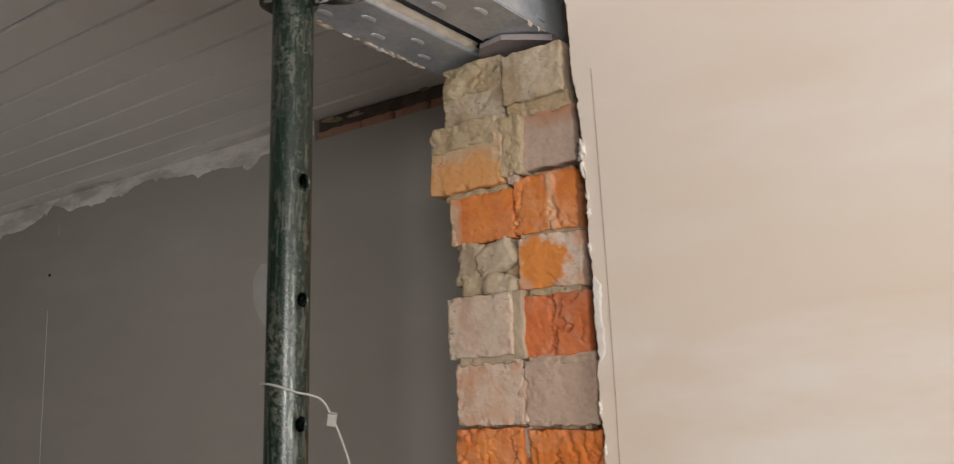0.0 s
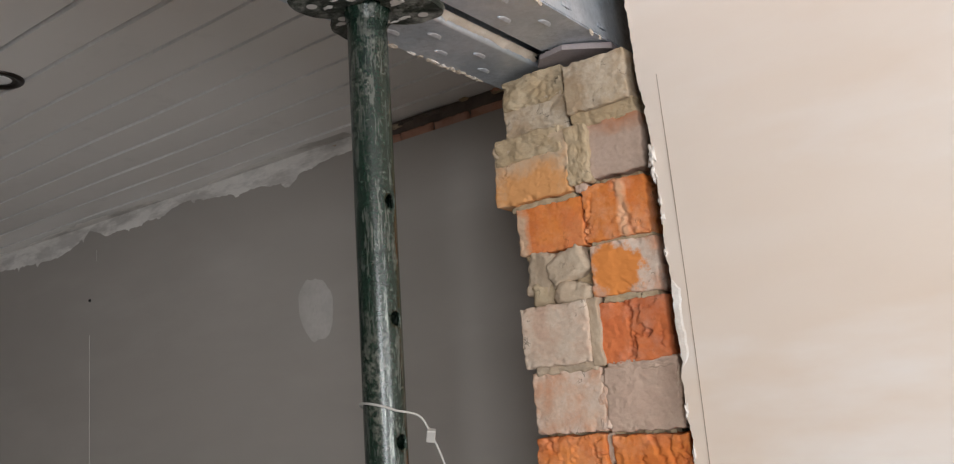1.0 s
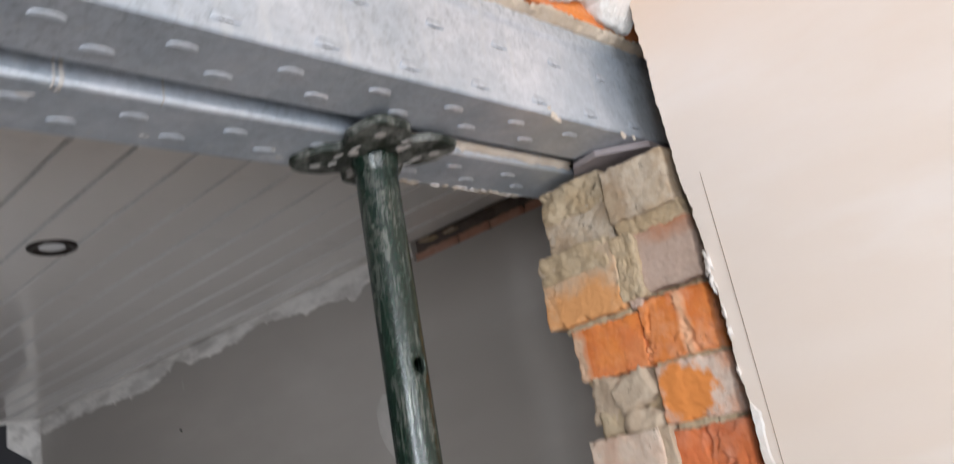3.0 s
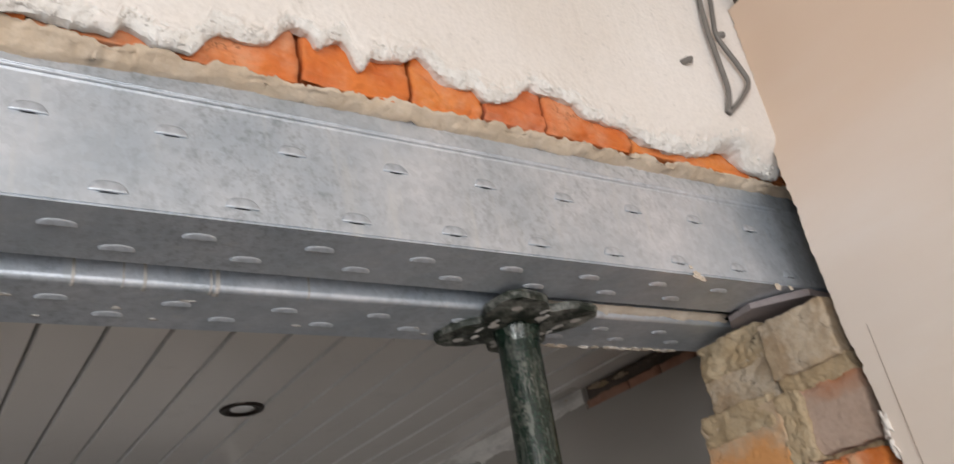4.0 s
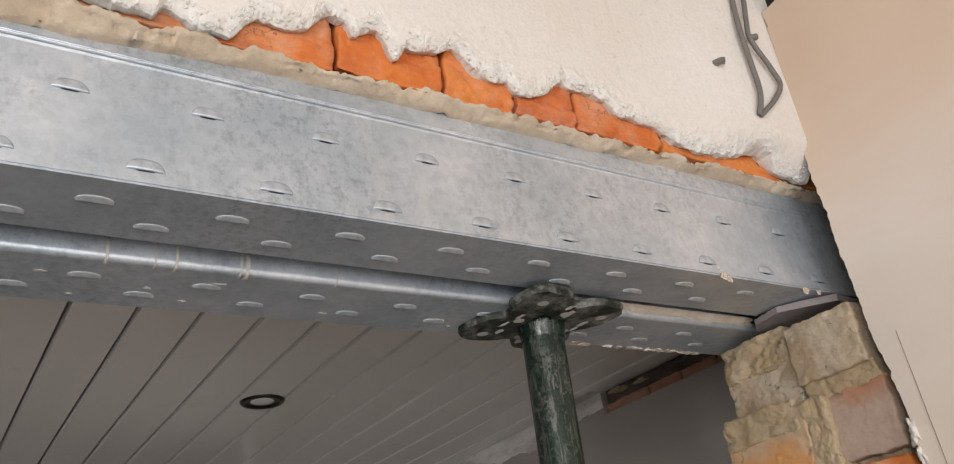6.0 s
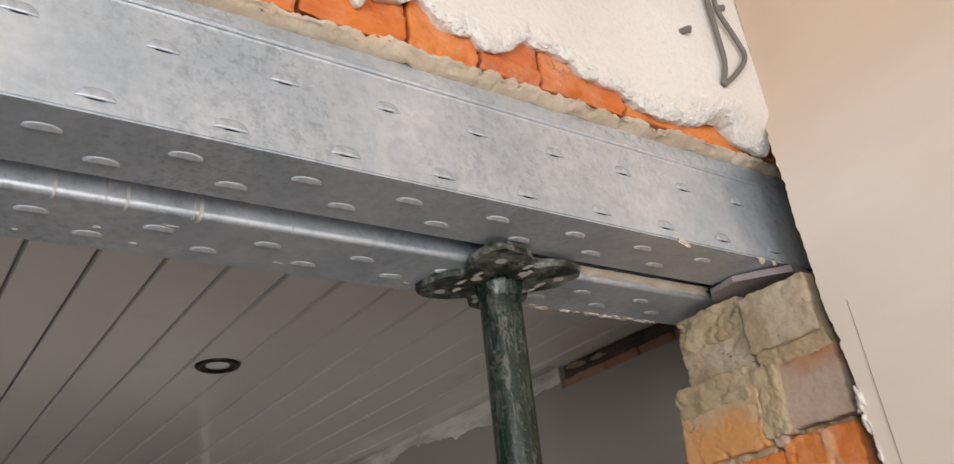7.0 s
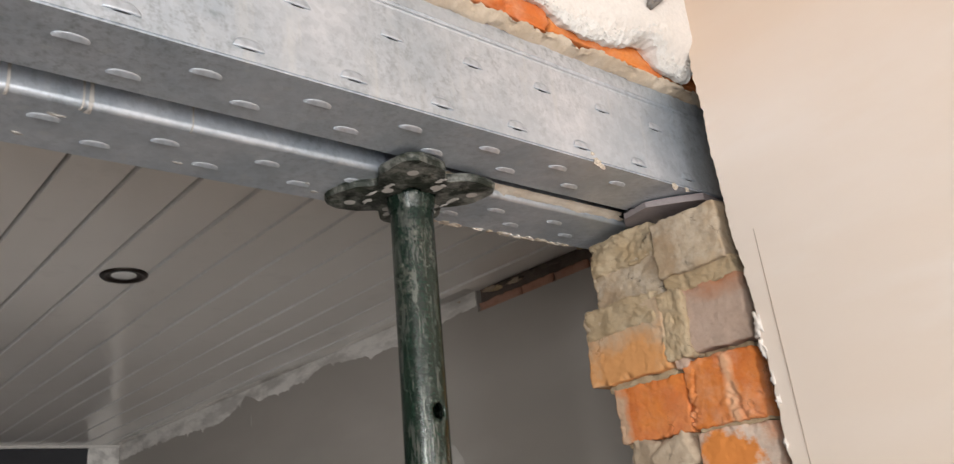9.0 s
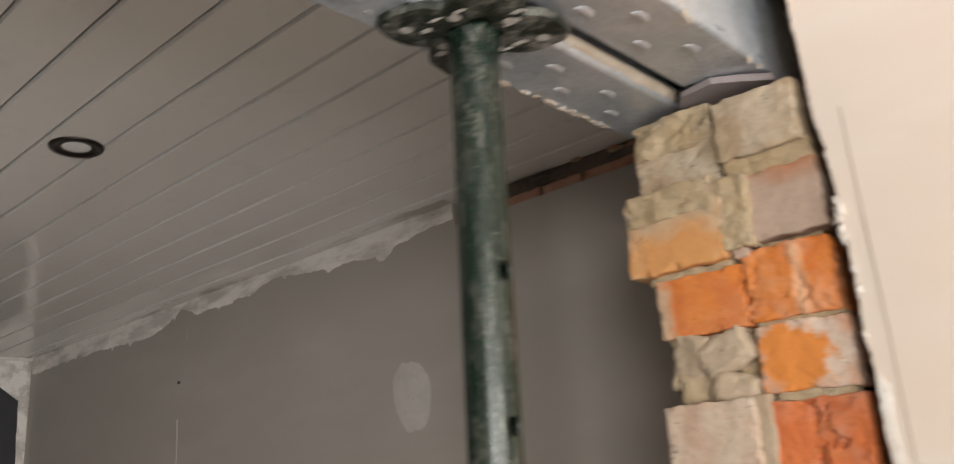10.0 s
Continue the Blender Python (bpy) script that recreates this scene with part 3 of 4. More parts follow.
# orange bricks laid bare under the plaster, one by one
JOINTS = [-0.46, -0.24, -0.03, 0.165, 0.376, 0.487, 0.570, 0.651, 0.775, 0.985, 1.10]
for k, (a, b) in enumerate(zip(JOINTS, JOINTS[1:])):
    bm = rough_block((0.09, b - a - 0.005, 0.073), 20 + k, 0.0010, cells=0.0028, corner=0.0014)
    for v in bm.verts:
        if v.co.x > 0.03:
            # hacked face: broken planes with sharp steps, finely rough
            w = Vector((v.co.y * 26 + 5.0 * k + 0.3 * fract(v.co.y * 50, k, v.co.z * 50, 3), 1.7 * k, v.co.z * 34 + 0.3 * fract(v.co.y * 50 + 9, k, v.co.z * 50, 3)))
            near, where = noise.voronoi(w)
            t = noise.noise_vector(where[0] * 3.7)
            v.co.x += 0.0034 * t.y + 0.0030 * (w - where[0]).dot(Vector((t.x, 0, t.z))) - 0.002 * max(0.0, 1 - (near[1] - near[0]) * 10)
            v.co.x = min(0.0462, v.co.x) + 0.0007 * fract(v.co.y * 90 + k, v.co.z * 90, k, 3, 0.62)
            if v.co.z < -0.03:
                v.co.x -= 0.004
    o = part("brick", bm, (M_RED, M_ORANGE, M_ORANGE, M_LIMED, M_PALEORANGE, M_ORANGE, M_RED, M_LIMED, M_ORANGE, M_ORANGE)[k], wall_above, "", True)
    o.location = (BRICKFACE - 0.048, (a + b) / 2, 2.2862 + 0.025 * ((a + b) / 2 - 0.58))

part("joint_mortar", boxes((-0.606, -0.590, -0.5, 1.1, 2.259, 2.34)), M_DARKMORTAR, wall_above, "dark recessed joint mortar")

# bed of mortar squeezed out between the bricks and the steel
bm = bmesh.new()


def bed_at(i, j):
    y = -0.5 + 1.60 * i / 900
    n = 0.0032 * fract(y * 26, 1.0, 0.3 * j, 5, 0.65)
    x = (FRONT - 0.006, FRONT + 0.0005, FRONT + 0.004, FRONT + 0.007, FRONT + 0.010, FRONT + 0.0125, BRICKFACE - 0.006)[j]
    z = (2.2400, 2.2408, 2.2425, 2.2440, 2.2455, 2.2470, 2.2490)[j] + 0.025 * (y - 0.58) - 0.008 * max(0.0, min(1.0, (0.30 - y) / 0.12)) * (j < 3)
    ragged = (0.0035 * fract(y * 60, 8.0, 0.2, 4, 0.65) + 0.004 * max(0.0, fract(y * 17, 3.0, 0.7, 2))) if j > 4 else 0.0
    return (x + n + 0.0026 * fract(y * 60, 0.9 * j, 2.0, 4, 0.6) - 0.003 * max(0.0, 0.12 - abs(fract(y * 9, 0.5 * j, 6.0, 3, 0.5))) * 8, y, z + 0.8 * n + ragged)


lattice(bm, 900, 6, bed_at)
bmesh.ops.recalc_face_normals(bm, faces=bm.faces[:])
part("bed_mortar", bm, M_BED, wall_above, "tan smeared mortar bed", True)

# ---- steel lintels ----
def tab(width, depth, proud):
    """A pressed plaster key: a half-dome lip, open along its lower side. It stands on the plane z = 0, its lip towards -y."""
    bm = bmesh.new()
    n, m = 12, 5

    def at(i, j):
        a = math.pi * i / n
        s = j / m
        return (-math.cos(a) * width / 2 * (1 - 0.22 * s * s), depth * (s * math.sin(a) ** 0.3 - 0.35), proud * math.sin(a) ** 0.4 * (1 - s ** 2.0))

    lattice(bm, n, m, at)
    bmesh.ops.recalc_face_normals(bm, faces=bm.faces[:])
    r = bmesh.ops.extrude_face_region(bm, geom=bm.faces[:])
    for v in r["geom"]:
        if isinstance(v, bmesh.types.BMVert):
            v.co.z -= 0.0012
    return bm


def slot(width, depth):
    bm = bmesh.new()
    vs = [bm.verts.new((math.cos(a) * width / 2, math.sin(a) * depth / 2 - 0.0041, 0.0005)) for a in (2 * math.pi * k / 14 for k in range(14))]
    bm.faces.new(vs)
    return bm


def lip(width, depth, proud):
    """A shallow crescent lip pressed out of the underside."""
    bm = bmesh.new()
    n, m = 14, 5

    def at(i, j):
        a = math.pi * i / n
        s = j / m
        return (-math.cos(a) * width / 2, depth * s * math.sin(a) ** 0.9, proud * math.sin(a) ** 0.3 * (1 - s) ** 0.8)

    lattice(bm, n, m, at)
    bmesh.ops.recalc_face_normals(bm, faces=bm.faces[:])
    r = bmesh.ops.extrude_face_region(bm, geom=bm.faces[:])
    for v in r["geom"]:
        if isinstance(v, bmesh.types.BMVert):
            v.co.z -= 0.0008
    return bm


def lintel(name, profile, label, rows):
    """A pressed steel box; rows: (place of the first key, step, count, turn) on its faces."""
    root = empty(name, (0, 0, 0))
    tagged(root, label, "lintel", "steel lintels over the opening")
    bm = extrude_profile(profile, -1.75, 1.13, 1, True)
    bmesh.ops.bevel(bm, geom=[e for e in bm.edges if abs(e.verts[0].co.y - e.verts[1].co.y) > 1 and e.calc_face_angle(0.0) > 0.6], offset=0.0016, segments=2, affect="EDGES")
    part("body", bm, M_STEEL, root).matrix_world = SKEW
    first = None
    for (x, y, z), step, count, turn, w in rows:
        for k in range(count):
            for what in ("key", "slot") if turn is FACE else ("key",):
                kind = first and first.get((what, w, turn is FACE))
                if not kind:
                    first = first or {}
                    o = part("plaster_key" if what == "key" else "slot", (tab(w, 0.0098, 0.0017) if turn is FACE else lip(w, 0.0076, 0.0026)) if what == "key" else slot(w * 0.5, 0.0010), M_STEEL if what == "key" else M_HOLE, root, "", what == "key")
                    first[(what, w, turn is FACE)] = o.data
                else:
                    o = new("plaster_key" if what == "key" else "slot", kind)
                    o.parent = root
                o.matrix_world = SKEW @ pose(x, y + step * k, z) @ turn
    return root


SKEW = pose(0, 0.58, SOFFIT, math.degrees(math.atan(SLOPE)), 0, 0) @ pose(0, -0.58, -SOFFIT)
FACE = Matrix(((0, 0, 1, 0), (1, 0, 0, 0), (0, 1, 0, 0), (0, 0, 0, 1)))
DOWN = Matrix(((0, 1, 0, 0), (1, 0, 0, 0), (0, 0, -1, 0), (0, 0, 0, 1)))
front_profile = [(FRONT, SOFFIT_FRONT), (FRONT, 2.2108), (FRONT + 0.0007, 2.2130), (FRONT + 0.0007, 2.2140), (FRONT - 0.0006, 2.2150), (FRONT - 0.0006, 2.2168), (FRONT + 0.0004, 2.2190), (FRONT + 0.0002, 2.2198), (FRONT - 0.0045, 2.2222), (FRONT - 0.006, 2.256), (-0.675, 2.256), (-0.675, SOFFIT_FRONT)]
lintel("steel_lintel", front_profile, "galvanised steel box lintel with pressed plaster keys", [
    ((FRONT, -0.712, 2.1805), 0.0983, 18, FACE, 0.026), ((FRONT, -0.654, 2.1232), 0.0978, 18, FACE, 0.028),
    ((-0.621, -0.710, SOFFIT_FRONT), 0.1010, 17, DOWN, 0.027), ((-0.652, -0.771, SOFFIT_FRONT), 0.1017, 17, DOWN, 0.027)])
ROLL, INNER = 0.0058, -0.7005
curve = [(INNER - ROLL * (1 - math.cos(a)), SOFFIT + ROLL * (1 - math.sin(a))) for a in (math.pi / 2 * k / 14 for k in range(15))]
rear_profile = [(INNER, 2.238)] + curve + [(-0.793, SOFFIT), (-0.793, 2.238)]
lintel("steel_lintel", rear_profile, "galvanised steel box lintel with a rolled lower edge and mortar smears", [
    ((-0.7355, -0.689, SOFFIT), 0.1003, 17, DOWN, 0.026), ((-0.765, -0.743, SOFFIT), 0.1006, 18, DOWN, 0.026)])

# mortar squeezed into the gap between the lintels near the pier, drips and crumbs
smear = empty("mortar_smear", (-0.70, 0.86, SOFFIT))
tagged(smear, "dried tan mortar squeezed along the lintel gap", "mortar")
bm = bmesh.new()


def smear_at(i, j):
    y = 0.675 + 0.335 * i / 90
    w = 0.7 + 0.6 * fract(y * 16, 0.5, 3.0, 3) + 0.25 * max(0, (y - 0.85) * 6)
    a = math.pi * j / 8
    return (-0.708 + math.cos(a) * 0.017 - 0.012 * w * (j / 8), y, SOFFIT + rise(y) + 0.012 - (0.006 + 0.009 * max(0.1, w)) * math.sin(a) * (0.65 + 0.35 * math.sin(y * 190) * (y < 0.8)) + 0.0015 * fract(y * 90, j * 0.5, 1.0))


lattice(bm, 90, 8, smear_at)
bmesh.ops.recalc_face_normals(bm, faces=bm.faces[:])
part("mortar_fillet", bm, M_PALEMORTAR, smear, "", True).matrix_parent_inverse = pose(0.70, -0.86, -SOFFIT)
rng = random.Random(5)
for k in range(30):
    y = 0.69 + 0.31 * rng.random()
    o = part("mortar_crumb", lump((0.002 + 0.003 * rng.random(), 0.004 + 0.006 * rng.random(), 0.0012), k, 0.9, 2), M_PALEMORTAR if k % 3 else M_CHIP, smear)
    o.matrix_parent_inverse = pose(0.70, -0.86, -SOFFIT)
    o.location = (-0.792 + 0.003 * rng.random(), y, SOFFIT + rise(y) - 0.0006)
for y, w, run in ((0.135, 0.0026, 0.002), (0.224, 0.0024, 0.003), (0.262, 0.0014, 0.001), (0.279, 0.0026, 0.004), (0.334, 0.0020, 0.003), (0.340, 0.0034, 0.006), (0.425, 0.0012, 0.001)):
    # a pale run down the inner face and round the rolled edge
    down = [(INNER, SOFFIT + 0.030), (INNER, SOFFIT + 0.020)] + curve + [(INNER - ROLL - run * k / 4, SOFFIT) for k in (1, 2, 3, 4)]
    bm = bmesh.new()
    lattice(bm, len(down) - 1, 4, lambda i, j: (down[i][0] + 0.0007, y + w * (j / 4 - 0.5) * (1 + 0.5 * fract(i * 0.35, y * 90, 2.0, 3)) * (1.0 if i < len(down) - 3 else 1.6), down[i][1] + rise(y) - 0.0005 - 0.0005 * math.sin(math.pi * j / 4)))
    part("mortar_drip", bm, M_THINFILLER, smear, "", True).matrix_parent_inverse = pose(0.70, -0.86, -SOFFIT)
for k in range(9):
    y, x_ = 0.14 + 0.45 * rng.random(), -0.715 - 0.07 * rng.random()
    o = part("mortar_spot", lump((0.0012 + 0.0018 * rng.random(), 0.0018 + 0.004 * rng.random(), 0.0006), 20.0 + k, 0.9, 2), M_THINFILLER, smear)
    o.matrix_parent_inverse = pose(0.70, -0.86, -SOFFIT)
    o.location = (x_, y, SOFFIT + rise(y) - 0.0003)

# ---- the brick pier ----
FACE_Y = 1.0115
core = boxes((-0.765, -0.562, FACE_Y + 0.034, 1.49, 0.0, 2.085))
pier = structure("wall_pier", core, M_MORTAR, "cut brick pier of two leaves with crumbling mortar", "wall")
bm = bmesh.new()
lattice(bm, 64, 200, lambda i, j: (-0.757 + 0.193 * i / 64, FACE_Y + 0.0165 + 0.010 * fract(i * 0.13, 3.0, j * 0.13, 4, 0.65) + 0.012 * (i in (0, 64)) + 0.03 * (abs(i - 33) < 2 and 170 < j < 194) + 0.03 * (35 < i < 41 and 92 < j < 96), 1.46 + 0.625 * j / 200))
bmesh.ops.recalc_face_normals(bm, faces=bm.faces[:])
part("joint_mortar", bm, M_MORTAR, pier, "tan crumbling joint mortar", True)
LEFT = [  # centre x, width, top, bottom, forward, material, style, depth
    (-0.711, 0.106, 2.064, 1.998, 0.0, M_GREY, "crust", 0.004), (-0.721, 0.124, 1.999, 1.908, 0.014, M_TAN, "flat", 0.0),
    (-0.705, 0.108, 1.902, 1.832, 0.002, M_GREYEND, "flat", 0.0), (-0.704, 0.09, 1.826, 1.764, -0.020, M_MORTAR_GREY, "facet", 0.004),
    (-0.710, 0.106, 1.757, 1.673, 0.012, M_WHITE, "flat", 0.0), (-0.705, 0.110, 1.666, 1.582, 0.001, M_PINK, "slab", 0.003),
    (-0.707, 0.106, 1.578, 1.496, 0.004, M_ORANGE, "split", 0.009)]
RIGHT = [
    (-0.606, 0.096, 2.089, 2.017, 0.012, M_GREY, "crust", 0.0022), (-0.591, 0.080, 1.999, 1.920, 0.004, M_MAUVE, "flat", 0.0),
    (-0.602, 0.096, 1.913, 1.833, 0.004, M_STREAK, "split", 0.007), (-0.599, 0.098, 1.829, 1.757, 0.002, M_PATCH, "facet", 0.0016),
    (-0.598, 0.102, 1.750, 1.668, 0.0, M_RED, "split", 0.009), (-0.595, 0.104, 1.664, 1.580, 0.0, M_MAUVE_PLAIN, "slab", 0.006),
    (-0.591, 0.106, 1.575, 1.494, 0.004, M_ORANGE, "split", 0.009)]
for side, rows in enumerate((LEFT, RIGHT)):
    for k, (x, w, top, low, out, mat, style, depth) in enumerate(rows):
        bm = rough_block((w, 0.11, top - low), 40 + 10 * side + k, 0.0006, style, depth, 0.0021)
        part("brick", bm, mat, pier, "", True).location = (x, FACE_Y - out + 0.055, (top + low) / 2)
    for k in range(18):
        top = 1.488 - 0.0828 * k
        if top < 0.08:
            break
        bm = rough_block((0.107, 0.11, 0.077), 70 + 20 * side + k, 0.0012, ("split", "flat", "facet")[k % 3], 0.006, 0.014)
        part("brick", bm, (M_ORANGE, M_PINK, M_RED, M_MAUVE, M_WHITE)[(k + 2 * side) % 5], pier, "", True).location = ((-0.706, -0.589)[side], FACE_Y + 0.055, top - 0.037)

# mortar crusts: centre x, width, top, bottom, forward, depth, material
CRUSTS = [(-0.712, 0.104, 2.100, 2.052, 0.004, 0.010, M_MORTAR), (-0.722, 0.112, 2.008, 1.968, 0.0155, 0.004, M_MORTAR), (-0.602, 0.098, 2.022, 1.994, 0.004, 0.005, M_MORTAR),
          (-0.645, 0.034, 2.000, 1.915, 0.013, 0.009, M_MORTAR), (-0.648, 0.018, 1.935, 1.905, 0.008, 0.004, M_MAUVE_PLAIN), (-0.566, 0.016, 2.085, 2.000, -0.010, 0.004, M_MORTAR),
          (-0.712, 0.108, 1.910, 1.899, 0.002, 0.003, M_MORTAR), (-0.702, 0.098, 1.676, 1.662, 0.004, 0.003, M_MORTAR_GREY), (-0.597, 0.080, 1.760, 1.747, -0.002, 0.006, M_MORTAR),
          (-0.592, 0.100, 1.672, 1.657, 0.001, 0.004, M_MAUVE_PLAIN), (-0.652, 0.018, 1.655, 1.585, 0.001, 0.007, M_PINK), (-0.652, 0.012, 1.578, 1.54, -0.004, 0.006, M_WHITE),
          (-0.600, 0.09, 1.836, 1.826, -0.002, 0.005, M_MORTAR), (-0.546, 0.010, 1.66, 1.585, -0.002, 0.005, M_WHITE)]
for k, (x, w, top, low, out, depth, mat) in enumerate(CRUSTS):
    o = part("mortar_crust", rough_block((w, 0.04, top - low), 160 + k, 0.0014, "crust", 0.8 * depth, 0.0022, 0.004), mat, pier, "", True)
    o.location = (x, FACE_Y - out + 0.02, (top + low) / 2)
# mortar clods where a brick is missing: place, half sizes, turn, material
CLODS = [((-0.731, FACE_Y + 0.020, 1.803), (0.023, 0.020, 0.033), 16, M_MORTAR_GREY), ((-0.686, FACE_Y + 0.016, 1.808), (0.033, 0.020, 0.022), -24, M_MORTAR_GREY),
         ((-0.727, FACE_Y + 0.022, 1.774), (0.021, 0.020, 0.018), 4, M_MORTAR), ((-0.680, FACE_Y + 0.014, 1.768), (0.028, 0.020, 0.018), 18, M_MORTAR_GREY)]
for k, (place, size, turn, mat) in enumerate(CLODS):
    bm = rough_block(tuple(2 * v for v in size), 210 + k, 0.0020, "slab", 0.0055, 0.0022, 0.009)
    o = part("mortar_clod", bm, mat, pier, "", True)
    o.matrix_world = Matrix.Translation(place) @ pose(0, 0, 0, 0, turn, 0)
o = part("mortar_slab", rough_block((0.017, 0.05, 0.092), 91, 0.001, "flat", 0.0, 0.003), M_MORTAR_GREY, pier, "", True)
o.location = (-0.650, FACE_Y + 0.018, 1.714)

# slate packing under the lintel's bearing, and a crumpled membrane beside it
bm = bmesh.new()
outline = [(-0.697, 1.012), (-0.680, 0.990), (-0.640, 0.984), (-0.612, 1.004), (-0.585, 1.030), (-0.590, 1.09), (-0.680, 1.08)]
low = [bm.verts.new((x, y, 2.1050 + 0.06 * max(0.0, 1.005 - y))) for x, y in outline]
high = [bm.verts.new((x, y, 2.1140)) for x, y in outline]
bm.faces.new(low), bm.faces.new(high[::-1])
for a in range(7):
    b = (a + 1) % 7
    bm.faces.new((low[a], high[a], high[b], low[b]))
bmesh.ops.recalc_face_normals(bm, faces=bm.faces[:])
tagged(part("slate_packer", bm, M_SLATE), "thin grey-purple slate packed under the steel lintel", "slate")
bm = bmesh.new()
lattice(bm, 20, 10, lambda i, j: (-0.690 + 0.075 * i / 20, 0.992 + 0.05 * j / 10 - 0.012 * math.sin(i * 0.16) + 0.03 * (i / 20) ** 2, 2.1112 + rise(1.0) - 0.004 - 0.006 * abs(fract(i * 0.33, j * 0.4, 2.0, 3)) * (1 - i / 26)))
bmesh.ops.solidify(bm, geom=bm.faces[:], thickness=0.0008)
tagged(part("damp_membrane", bm, M_BLACK, None, "", True), "crumpled black plastic membrane on the pier", "membrane")

# ---- the prop ----
prop = empty("steel_prop", (-0.738, 0.690, 0))
tagged(prop, "worn dark green steel prop jacked under the lintel", "prop")
LEAN = pose(-0.735, 0.687, 2.085) @ pose(0, 0, 0, 0, 1.5, 0)


def prop_part(name, bm, mat, label="", smooth=True):
    o = part(name, bm, mat, prop, label, smooth)
    o.matrix_parent_inverse = pose(0.738, -0.690, 0)
    o.matrix_basis = LEAN
    return o


R = 0.0235
bm = bmesh.new()
SIDES, STEP = 40, 0.0061
HOLES = [-0.222 - 0.131 * k for k in range(8)]
nz = 210
rows = []
for j in range(nz + 1):
    rows.append([bm.verts.new((R * math.cos(2 * math.pi * i / SIDES), R * math.sin(2 * math.pi * i / SIDES), -STEP * j)) for i in range(SIDES)])
for j in range(nz):
    for i in range(SIDES):
        a = 2 * math.pi * (i + 0.5) / SIDES
        z = -STEP * (j + 0.5)
        near = min(abs(z - h) for h in HOLES)
        across = R * math.sin(a)
        if near ** 2 + across ** 2 < 0.0082 ** 2:
            continue
        bm.faces.new((rows[j][i], rows[j][(i + 1) % SIDES], rows[j + 1][(i + 1) % SIDES], rows[j + 1][i]))
for v in bm.verts:
    for h in HOLES:
        d2 = math.hypot(v.co.z - h, v.co.y)
        if 0.0045 < d2 < 0.0125 and any(e.is_boundary for e in v.link_edges) and abs(v.co.x) > 0.015:
            s = 0.0084 / d2
            y = v.co.y * s
            v.co = Vector((math.copysign(math.sqrt(R * R - y * y), v.co.x), y, h + (v.co.z - h) * s))
inner = [f for f in bm.faces]
r = bmesh.ops.extrude_face_region(bm, geom=inner)
for v in r["geom"]:
    if isinstance(v, bmesh.types.BMVert):
        k = (R - 0.0035) / R
        v.co.x, v.co.y = v.co.x * k, v.co.y * k
bmesh.ops.recalc_face_normals(bm, faces=bm.faces[:])
prop_part("inner_tube", bm, M_PAINT)
bm = bmesh.new()
bmesh.ops.create_cone(bm, cap_ends=True, segments=32, radius1=0.0305, radius2=0.0305, depth=1.0, matrix=pose(0, 0, -1.56))
prop_part("outer_tube", bm, M_PAINT)
bm = bmesh.new()
bmesh.ops.create_cone(bm, cap_ends=True, segments=24, radius1=0.041, radius2=0.041, depth=0.05, matrix=pose(0, 0, -1.08))
prop_part("collar", bm, M_PAINT)
part("base_plate", box(bmesh.new(), -0.865, -0.715, 0.612, 0.762, 0.0, 0.008, 0.002), M_PAINT, prop).matrix_parent_inverse = pose(0.738, -0.690, 0)
# head plate: a square with cut-in sides, holes and battered edges
bm = bmesh.new()
n = 96
ring = []
for k in range(n):
    a = 2 * math.pi * k / n
    q = Vector((math.cos(a), math.sin(a)))
    d = 0.0705 / max(abs(q.x), abs(q.y))
    d = min(d, 0.092)
    d -= 0.019 * max(0.0, math.cos(4 * a)) ** 2 - 0.0012 * fract(q.x * 6, q.y * 6, 1.0, 3)
    ring.append((d * q.x, d * q.y, 0.0022 * fract(q.x * 2.5, q.y * 2.5, 4.0, 3)))
top = [bm.verts.new((x, y, 0.0)) for x, y, z in ring]
mid = [bm.verts.new((x * 1.01, y * 1.01, -0.004 + z)) for x, y, z in ring]
low = [bm.verts.new((x * 0.985, y * 0.985, -0.009 + z)) for x, y, z in ring]
inn = [bm.verts.new((x * 0.30, y * 0.30, -0.0095)) for x, y, z in ring]
bm.faces.new(top)
for a_, b_ in ((top, mid), (mid, low), (low, inn)):
    for k in range(n):
        bm.faces.new((a_[k], b_[k], b_[(k + 1) % n], a_[(k + 1) % n]))
bmesh.ops.recalc_face_normals(bm, faces=bm.faces[:])
head = prop_part("head_plate", bm, M_PLATE, "scuffed square head plate with bolt holes", False)
PLATE = pose(-0.725, 0.680, SOFFIT - 0.0005 + rise(0.68), 0, 0, 10)
head.matrix_basis = PLATE
for k in range(8):
    # bolt holes as pale discs, the light caught on their burrs painted in
    a, d = k * math.pi / 4, (0.036, 0.066)[k % 2]
    bm = bmesh.new()
    bmesh.ops.create_circle(bm, cap_ends=True, segments=14, radius=0.0062, matrix=pose(d * math.cos(a), d * math.sin(a), -0.0112))
    part("bolt_hole", bm, M_THINFILLER, head, "bolt hole painted pale for light on its burrs")

